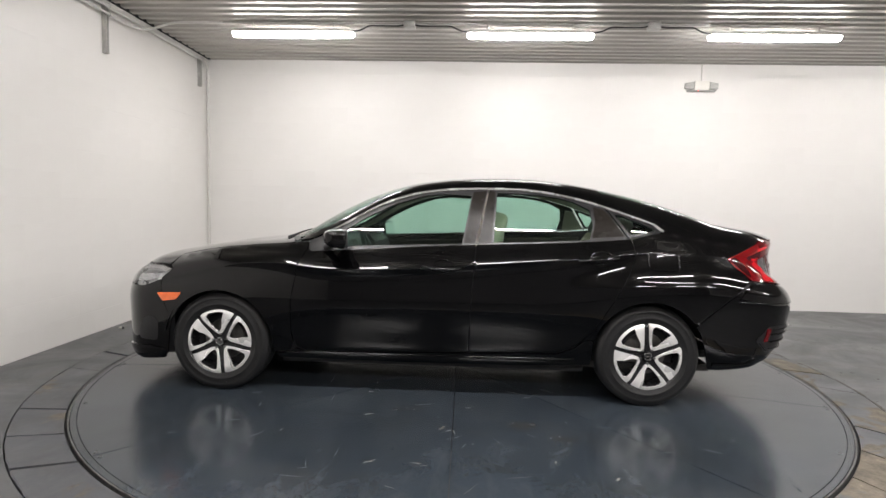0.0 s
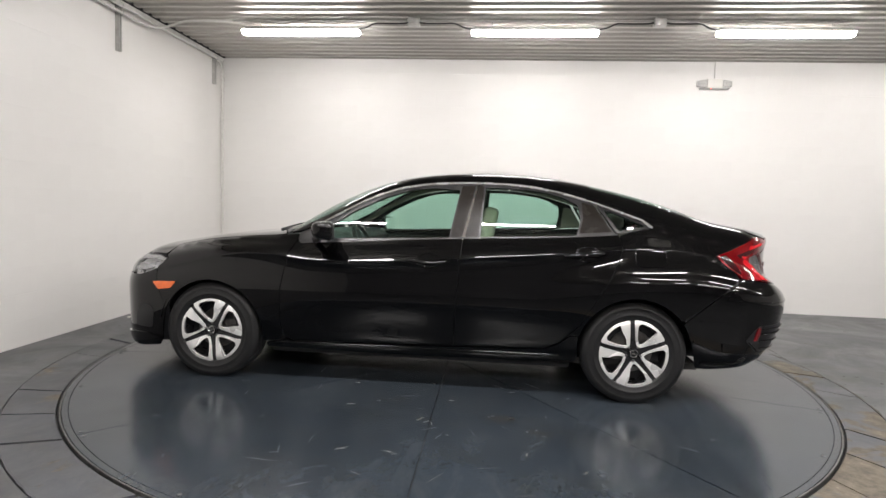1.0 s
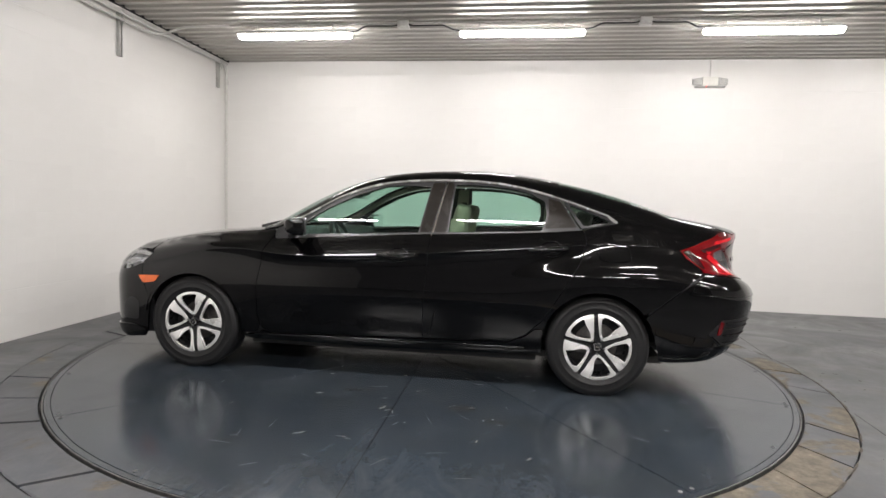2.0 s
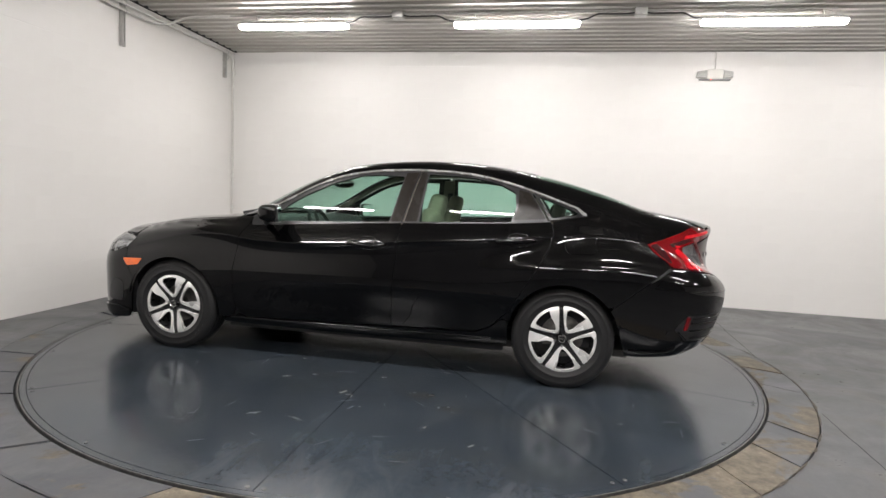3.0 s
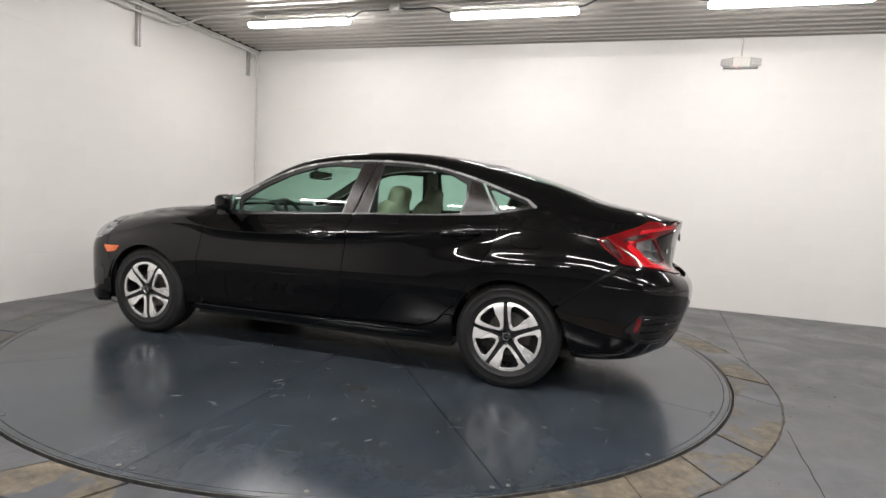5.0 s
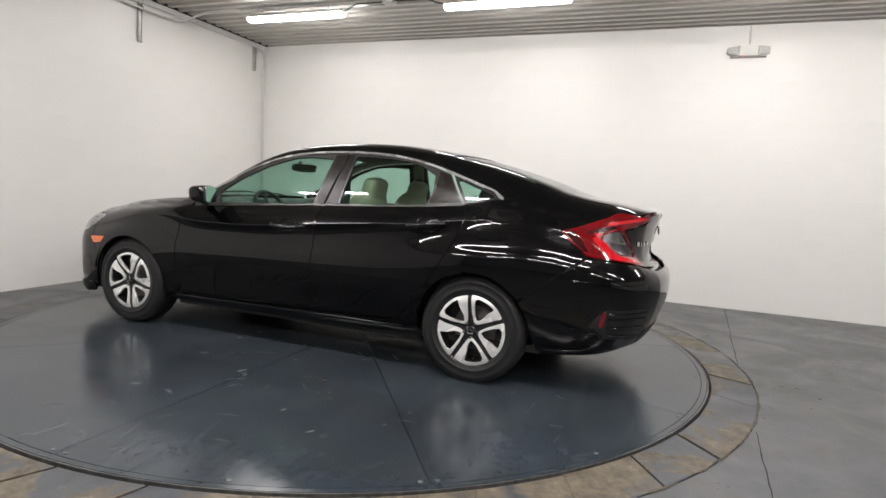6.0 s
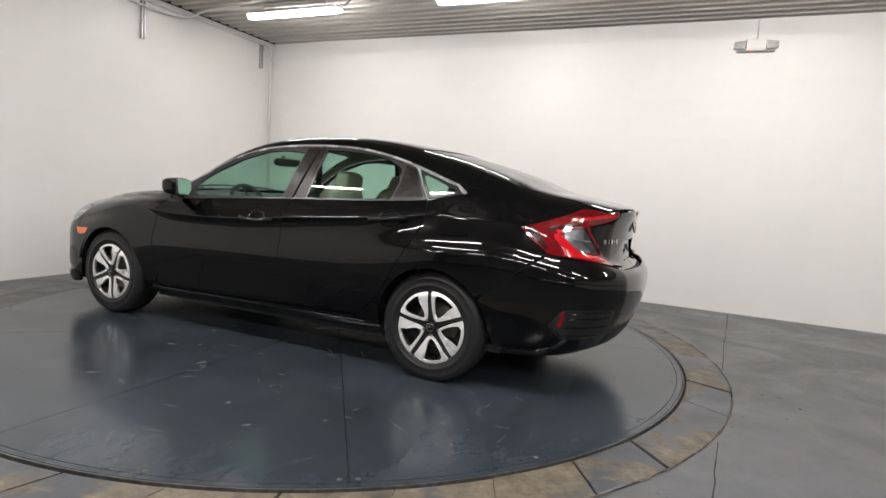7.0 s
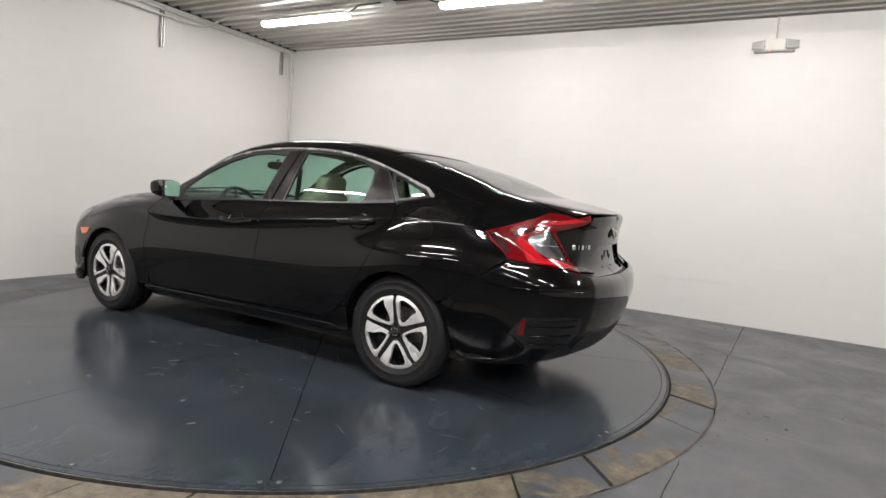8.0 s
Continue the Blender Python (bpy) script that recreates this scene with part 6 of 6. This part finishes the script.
sheet("lamp_light_bar", "wrap", [ws(2.05, 0.965), wr(0.62, 0.985), wr(0.52, 1.0), wr(0.43, 1.015), wr(0.50, 1.022), wr(0.60, 1.005), ws(2.06, 0.99)], RED_BRIGHT, car, off=0.0055, gap=0, depth=0.002, step=0.015, corner=0.006)
sheet("fog_recess", "wrap", [ws(-1.765, 0.31), ws(-1.755, 0.44), ws(-1.80, 0.475), ws(-1.86, 0.46), ws(-1.90, 0.40), ws(-1.91, 0.315)], TRIM, car, off=0.0015, gap=0, depth=0.004, step=0.02, corner=0.03, label="dark bumper corner insert")
sheet("front_lip", "wrap", [ws(-1.71, 0.255), ws(-1.82, 0.275), wr(0.74, 0.262, False), wr(0.50, 0.225, False), wr(0.0, 0.205, False), wr(0.0, 0.165, False), wr(0.50, 0.168, False), wr(0.74, 0.178, False), ws(-1.71, 0.205)], PAINT, car, off=0.012, gap=0, depth=0.016, step=0.02, label="glossy black front lip")
for ss in (-1, 1):
    bm = bmesh.new()
    add_tube(bm, [on_flank(x, 0.262 + 0.016 * (x + 0.9) / 1.8, 0.004, ss)[0] for x in np.linspace(-0.92, 0.90, 30)], 0.008, 12)
    part("sill_ridge", bm_mesh("sill_ridge", bm, PAINT, angle=60), car)
sheet("bumper_shoulder", "wrap", [ws(1.875, 0.674), ws(2.0, 0.664), wr(0.75, 0.658), wr(0.62, 0.655), wr(0.53, 0.652), wr(0.54, 0.716), wr(0.64, 0.750), ws(1.985, 0.780), ws(1.92, 0.733)], PAINT, car, off=0.004, gap=0, depth=0.005, step=0.02, corner=0.004)
for ss in (-1, 1):
    bm = bmesh.new()
    add_tube(bm, [on_flank(x, z, 0.008, ss)[0] for x, z in ((1.775, 0.268), (1.81, 0.268), (1.87, 0.272), (1.94, 0.277), (1.985, 0.288), (2.02, 0.308))], [0.002, 0.004, 0.0045, 0.0045, 0.004, 0.002], 8)
    part("lip_edge", bm_mesh("lip_edge", bm, PAINT, angle=60), car)


def wrap_rod(name, a, b, out, radius, mat, n=12):
    """A thin rounded bead that follows the body from a to b (wrap coordinates), on both flanks."""
    q = [(a[0] + (b[0] - a[0]) * t, a[1] + (b[1] - a[1]) * t) for t in np.linspace(0, 1, n)]
    v, u = invert("wrap", q)
    p = BODY.at(v, u) + BODY.normal(v, u) * SIGN * out
    for s in (-1, 1):
        bm = bmesh.new()
        add_tube(bm, [(c[0], s * c[1], c[2]) for c in p], radius, 8)
        part(name, bm_mesh(name, bm, mat, angle=60), car)


for za, zb in ((0.505, 0.512), (0.474, 0.476), (0.428, 0.428), (0.384, 0.380)):
    wrap_rod("vent_bead", ws(2.108 if za > 0.4 else 2.10, za), wr(0.615, zb), 0.011, 0.0038, PAINT)
wrap_rod("vent_edge", ws(2.03, 0.418), ws(2.085, 0.368), 0.006, 0.0045, PAINT, 6)
wrap_rod("bumper_crease", ws(1.88, 0.672), wr(0.535, 0.653), 0.0035, 0.0035, PAINT, 20)


# ---------------------------------------------------------------- fittings on walls and ceiling
def left_x(y):
    """x of the side wall's face at y."""
    return LEFT_A.x + (LEFT_B.x - LEFT_A.x) * (y - LEFT_A.y) / (LEFT_B.y - LEFT_A.y)


# white ledge under the deck along the side wall
bm = bmesh.new()
p0, p1 = Vector((left_x(BACK_Y) + 0.002, BACK_Y, 0)), Vector((left_x(FRONT_Y) + 0.002, FRONT_Y, 0))
q = [(0.0, 2.975), (0.022, 2.975), (0.022, 3.016), (0.0, 3.016)]
ra = [bm.verts.new((p0.x + d, p0.y, z)) for d, z in q]
rb = [bm.verts.new((p1.x + d, p1.y, z)) for d, z in q]
for k in range(4):
    bm.faces.new((ra[k], ra[(k + 1) % 4], rb[(k + 1) % 4], rb[k]))
bm.faces.new(ra), bm.faces.new(rb[::-1])
ledge = tagged(new("trim_ledge", bm_mesh("trim_ledge", bm, CONDUIT, False)), "white painted steel ledge angle under the deck", "trim", kind="structure")
# dark strip added to stand in for the shade inside the open rib ends
bm = bmesh.new()
q = [(0.0, 3.0165), (0.044, 3.0165), (0.044, 3.075), (0.0, 3.075)]
ra = [bm.verts.new((p0.x + d, p0.y, z)) for d, z in q]
rb = [bm.verts.new((p1.x + d, p1.y, z)) for d, z in q]
for k in range(4):
    bm.faces.new((ra[k], ra[(k + 1) % 4], rb[(k + 1) % 4], rb[k]))
bm.faces.new(ra), bm.faces.new(rb[::-1])
part("flute_closure", bm_mesh("flute_closure", bm, JOINT, False), ledge, "dark strip that stands in for shade in the deck ribs")


def conduit(name, pts, r, mat=CONDUIT, radius=0.06, label="white painted electrical conduit along the wall", couplings=()):
    t = empty(name, label, "conduit")
    part("pipe", tube_mesh("pipe", rounded(pts, radius), r, mat, 10), t)
    for a, b in couplings:
        part("coupling", tube_mesh("coupling", [a, b], r * 1.35, mat, 10), t)
    return t


def lw(y, off):
    return left_x(y) + off


conduit("conduit", [(lw(-12.5, 0.05), -12.5, 2.955), (lw(2.80, 0.05), 2.80, 2.955), (lw(2.88, 0.045), 2.885, 2.90), (lw(2.9, 0.045), 2.905, 0.02)], 0.0155,
        couplings=[((lw(2.9, 0.045), 2.905, 2.70), (lw(2.9, 0.045), 2.905, 2.76))])
conduit("conduit", [(lw(-12.5, 0.06), -12.5, 2.885), (lw(1.12, 0.06), 1.12, 2.885), (lw(1.32, 0.12), 1.32, 2.90), (lw(1.36, 0.36), 1.36, 2.992), (-2.45, 1.36, 2.997), (-2.30, 1.37, 2.997)], 0.0125, radius=0.09)


def strut(y, z0, w=0.041):
    """Slotted steel channel standing on the wall."""
    t = empty("strut_channel", "grey slotted steel strut channel fixed to the wall", "strut", "wall struts")
    x = left_x(y) + 0.003
    bm = bmesh.new()
    for lo, hi in (((x, y - w / 2, z0), (x + 0.003, y + w / 2, 2.97)), ((x + 0.003, y - w / 2, z0), (x + 0.040, y - w / 2 + 0.003, 2.97)), ((x + 0.003, y + w / 2 - 0.003, z0), (x + 0.040, y + w / 2, 2.97)),
                   ((x + 0.037, y - w / 2 + 0.003, z0), (x + 0.040, y - w / 2 + 0.011, 2.97)), ((x + 0.037, y + w / 2 - 0.011, z0), (x + 0.040, y + w / 2 - 0.003, 2.97))):
        add_box(bm, lo, hi)
    part("channel", bm_mesh("channel", bm, STEEL, False), t)
    for z in (2.885, 2.955):
        bm = bmesh.new()
        add_tube(bm, rounded([(x + 0.035, y, z - 0.03), (x + 0.066, y, z - 0.02), (x + 0.074, y, z), (x + 0.066, y, z + 0.02), (x + 0.035, y, z + 0.03)], 0.02), 0.0035, 6)
        part("clamp", bm_mesh("clamp", bm, STEEL), t)


strut(0.78, 2.535)
strut(2.70, 2.63)
strut(-1.9, 2.535)


def lamp_wiring(y, starts, length):
    """Conduit, boxes and black leads between the lamps of one row."""
    t = empty("lamp_wiring", "conduit with junction boxes and black leads between lamps", "wiring", "lamp wiring")
    part("pipe", tube_mesh("pipe", [(-2.3, y - 0.075, 2.999), (3.6, y - 0.075, 2.999)], 0.0095, STEEL, 8), t)
    for gx0, gx1 in zip([x + length for x in starts[:2]], starts[1:3]):
        mid = gx0 + (gx1 - gx0) * 0.5
        bm = bmesh.new()
        add_box(bm, (mid - 0.055, y - 0.13, 2.955), (mid + 0.055, y - 0.03, 3.018), 0.004)
        add_box(bm, (mid - 0.058, y - 0.133, 2.949), (mid + 0.058, y - 0.027, 2.956), 0.002)
        part("junction_box", bm_mesh("junction_box", bm, STEEL), t, "grey steel junction box")
        for a, b in ((gx0, mid - 0.055), (gx1, mid + 0.055)):
            d = 1 if b > a else -1
            part("lead", tube_mesh("lead", rounded([(a - d * 0.02, y, 2.94), (a + d * 0.07, y - 0.02, 2.945), (a + d * 0.16, y - 0.05, 2.985), ((a + b) / 2, y - 0.06, 2.978), (b - d * 0.05, y - 0.08, 2.972), (b + d * 0.01, y - 0.08, 2.985)], 0.05), 0.0085, BLACK_CABLE, 8), t, "black flexible lead")


for row_y, (starts, row_length) in zip(ROWS_Y, ROW_LAMPS):
    lamp_wiring(row_y, starts, row_length)


PALE_PLASTIC = simple("pale_grey_plastic", (0.58, 0.58, 0.55), 0.35, grain=0.06, scale=30)


def emergency_light(x, z):
    """Twin-head emergency light on the back wall."""
    y = BACK_Y - 0.006
    t = empty("emergency_light", "white twin-head emergency light on the block wall", "emergency light")
    bm = bmesh.new()
    add_box(bm, (x - 0.09, y - 0.062, z - 0.055), (x + 0.09, y, z + 0.055), 0.010, 3)
    part("housing", bm_mesh("housing", bm, WHITE_PLASTIC), t)
    bm = bmesh.new()
    add_box(bm, (x - 0.17, y - 0.060, z - 0.068), (x + 0.17, y - 0.006, z - 0.054), 0.005, 2)
    part("base_bar", bm_mesh("base_bar", bm, GREY_PLASTIC), t)
    for s in (-1, 1):
        bm = bmesh.new()
        x0, x1 = 0.094, 0.200
        quad = [[(x0, -0.064, -0.050), (x0, -0.064, 0.046), (x1, -0.050, 0.030), (x1, -0.050, -0.036)], [(x0, -0.004, -0.050), (x0, -0.004, 0.046), (x1, -0.012, 0.030), (x1, -0.012, -0.036)]]
        f, r = [[bm.verts.new((x + s * c[0], y + c[1], z + c[2])) for c in q] for q in quad]
        bm.faces.new(f), bm.faces.new(r[::-1])
        for k in range(4):
            bm.faces.new((f[k], f[(k + 1) % 4], r[(k + 1) % 4], r[k]))
        bmesh.ops.bevel(bm, geom=list(bm.edges), offset=0.006, segments=2, profile=0.5, affect="EDGES")
        head = part("lamp_head", bm_mesh("lamp_head", bm, PALE_PLASTIC), t, "grey ribbed lamp head")
        for k in range(5):
            c0, c1 = -0.038 + 0.018 * k, -0.027 + 0.0125 * k
            part("head_rib", tube_mesh("head_rib", [(x + s * 0.102, y - 0.0645, z + c0), (x + s * 0.194, y - 0.0525, z + c1)], 0.0034, GREY_PLASTIC, 6), head)
        part("knuckle", tube_mesh("knuckle", [(x + s * 0.085, y - 0.03, z - 0.01), (x + s * 0.10, y - 0.03, z - 0.008)], 0.018, GREY_PLASTIC, 10), t)
    led = Mat("indicator_red", (0.8, 0.05, 0.03), 0.3)
    led.b.inputs["Emission Color"].default_value = (1, 0.08, 0.04, 1)
    led.b.inputs["Emission Strength"].default_value = 3.0
    part("indicator", box_mesh("indicator", (x - 0.05, y - 0.066, z - 0.068), (x - 0.04, y - 0.058, z - 0.060), led.m, 0.001), t, "small red indicator")
    part("drop_pipe", tube_mesh("drop_pipe", [(x + 0.005, y - 0.012, z + 0.05), (x + 0.005, y - 0.012, CEIL_Z)], 0.0085, CONDUIT, 8), t)


emergency_light(3.0, 2.755)


# ---------------------------------------------------------------- scuffs and stains on the turntable
SCUFF = simple("bare_scuff", (0.15, 0.145, 0.125), 0.5, grain=0.25, scale=90)
FAINT = simple("faint_scratch", (0.085, 0.090, 0.092), 0.35, grain=0.3, scale=90)
STAIN = simple("oily_stain", (0.036, 0.038, 0.038), 0.26, grain=0.2, scale=40)


def mark(name, x, y, length, width, turn, mat, z=0.0046, ragged=0.65, under=None):
    """A thin ragged patch lying on the plates."""
    rng = random.Random(int(x * 997 + y * 131 + length * 1e4))
    n, vs = 22, []
    for k in range(n):
        a = 2 * math.pi * k / n
        r = 1 + rng.uniform(-ragged, ragged)
        px, py = length / 2 * math.cos(a) * r, width / 2 * math.sin(a) * r
        c, s = math.cos(radians(turn)), math.sin(radians(turn))
        vs.append((x + px * c - py * s, y + px * s + py * c, z))
    vs.append((x, y, z))
    part(name, mesh_from(name, vs, [(n, k, (k + 1) % n) for k in range(n)], mat), under or table_ob)


for sx, sy, sl_, sw, st in ((-0.33, -1.17, 0.05, 0.012, 20), (0.11, -1.33, 0.06, 0.016, 60), (0.145, -1.37, 0.04, 0.008, 40), (0.02, -1.78, 0.05, 0.010, -10), (0.28, -1.53, 0.014, 0.010, 0), (0.68, -1.70, 0.030, 0.007, 80),
                            (0.94, -1.85, 0.030, 0.012, 50), (0.25, -1.0, 0.035, 0.008, 15), (-0.38, -0.77, 0.04, 0.010, 5), (0.11, -0.69, 0.045, 0.008, -20), (-0.21, -1.78, 0.055, 0.014, 35), (0.18, -1.39, 0.05, 0.007, 100),
                            (1.67, -1.34, 0.025, 0.006, 0), (0.05, -1.80, 0.035, 0.007, 15), (0.62, -0.77, 0.05, 0.007, 10), (1.20, -1.62, 0.02, 0.006, 30), (-0.75, -1.45, 0.022, 0.006, 70), (1.95, 0.25, 0.016, 0.012, 0)):
    mark("scuff", sx, sy, sl_, sw, st, SCUFF)
rng = random.Random(77)
for _ in range(46):
    r, a = rng.uniform(0.75, 2.3), radians(rng.uniform(-150, -25))
    mark("scratch", CX + r * math.cos(a), CY + r * math.sin(a), rng.uniform(0.03, 0.13), rng.uniform(0.0015, 0.004), rng.uniform(0, 180), FAINT, 0.0045, 0.5)
mark("stain", 0.56, -1.25, 0.16, 0.10, 10, STAIN, 0.0044, 0.18)
mark("stain", 0.77, -1.42, 0.14, 0.07, -10, STAIN, 0.0044, 0.3)
mark("stain", -0.10, -1.05, 0.22, 0.05, 15, STAIN, 0.0044, 0.35)
# dark chips in the floor paint
for cx, cy, cl, cw, ct in ((3.13, 0.12, 0.022, 0.014, 20), (3.22, 0.13, 0.034, 0.014, -10), (3.31, -0.02, 0.016, 0.022, 5), (3.22, -0.25, 0.016, 0.010, 40), (2.78, 1.39, 0.026, 0.014, 0), (3.41, 1.24, 0.022, 0.010, 15),
                           (3.08, 0.05, 0.012, 0.008, 0), (3.02, -0.10, 0.010, 0.008, 60), (2.94, -0.56, 0.018, 0.010, 30), (3.0, -0.36, 0.012, 0.008, 0), (-2.9, 0.42, 0.03, 0.012, 70), (3.6, 0.4, 0.016, 0.008, 80)):
    mark("paint_chip", cx, cy, cl, cw, ct, JOINT, 0.0014, 0.5, floor_ob)


def scrap(x, y):
    """A crumpled pale scrap with a dark cap."""
    t = empty("scrap", "small pale crumpled scrap lying by the wall foot", "litter", at=(x, y, 0.0))
    part("crumple", blob("crumple", (0.016, 0.012, 0.010), WHITE_PLASTIC, 0.7, 0.6, 10, 6, lambda p: Vector((p.x + 0.2 * p.z, p.y * (1.2 - 20 * abs(p.x)), p.z))), t, "", pose(0, 0, 0.0105, 0, 8, 30))
    part("cap", blob("cap", (0.010, 0.010, 0.008), MATT, 0.6, 0.8, 10, 6), t, "dark cap", pose(0.024, 0.004, 0.0085))


scrap(-3.03, 0.75)


# ---------------------------------------------------------------- blocks of the walls
back_len = RIGHT_X - LEFT_A.x
block_wall(wall_back, Vector((LEFT_A.x, BACK_Y - 0.0005, 0)), Vector((1, 0, 0)), back_len, 21, near=lambda q: q[0] - (0 if q[2] > 0.9 else 1.5))
d_left = (LEFT_A - LEFT_B).normalized()
len_left = (LEFT_A - LEFT_B).length
block_wall(wall_left, LEFT_B + Vector((d_left.y, -d_left.x, 0)) * 0.0005, d_left, len_left, 22, near=lambda q: -q[0], depth=1.05)
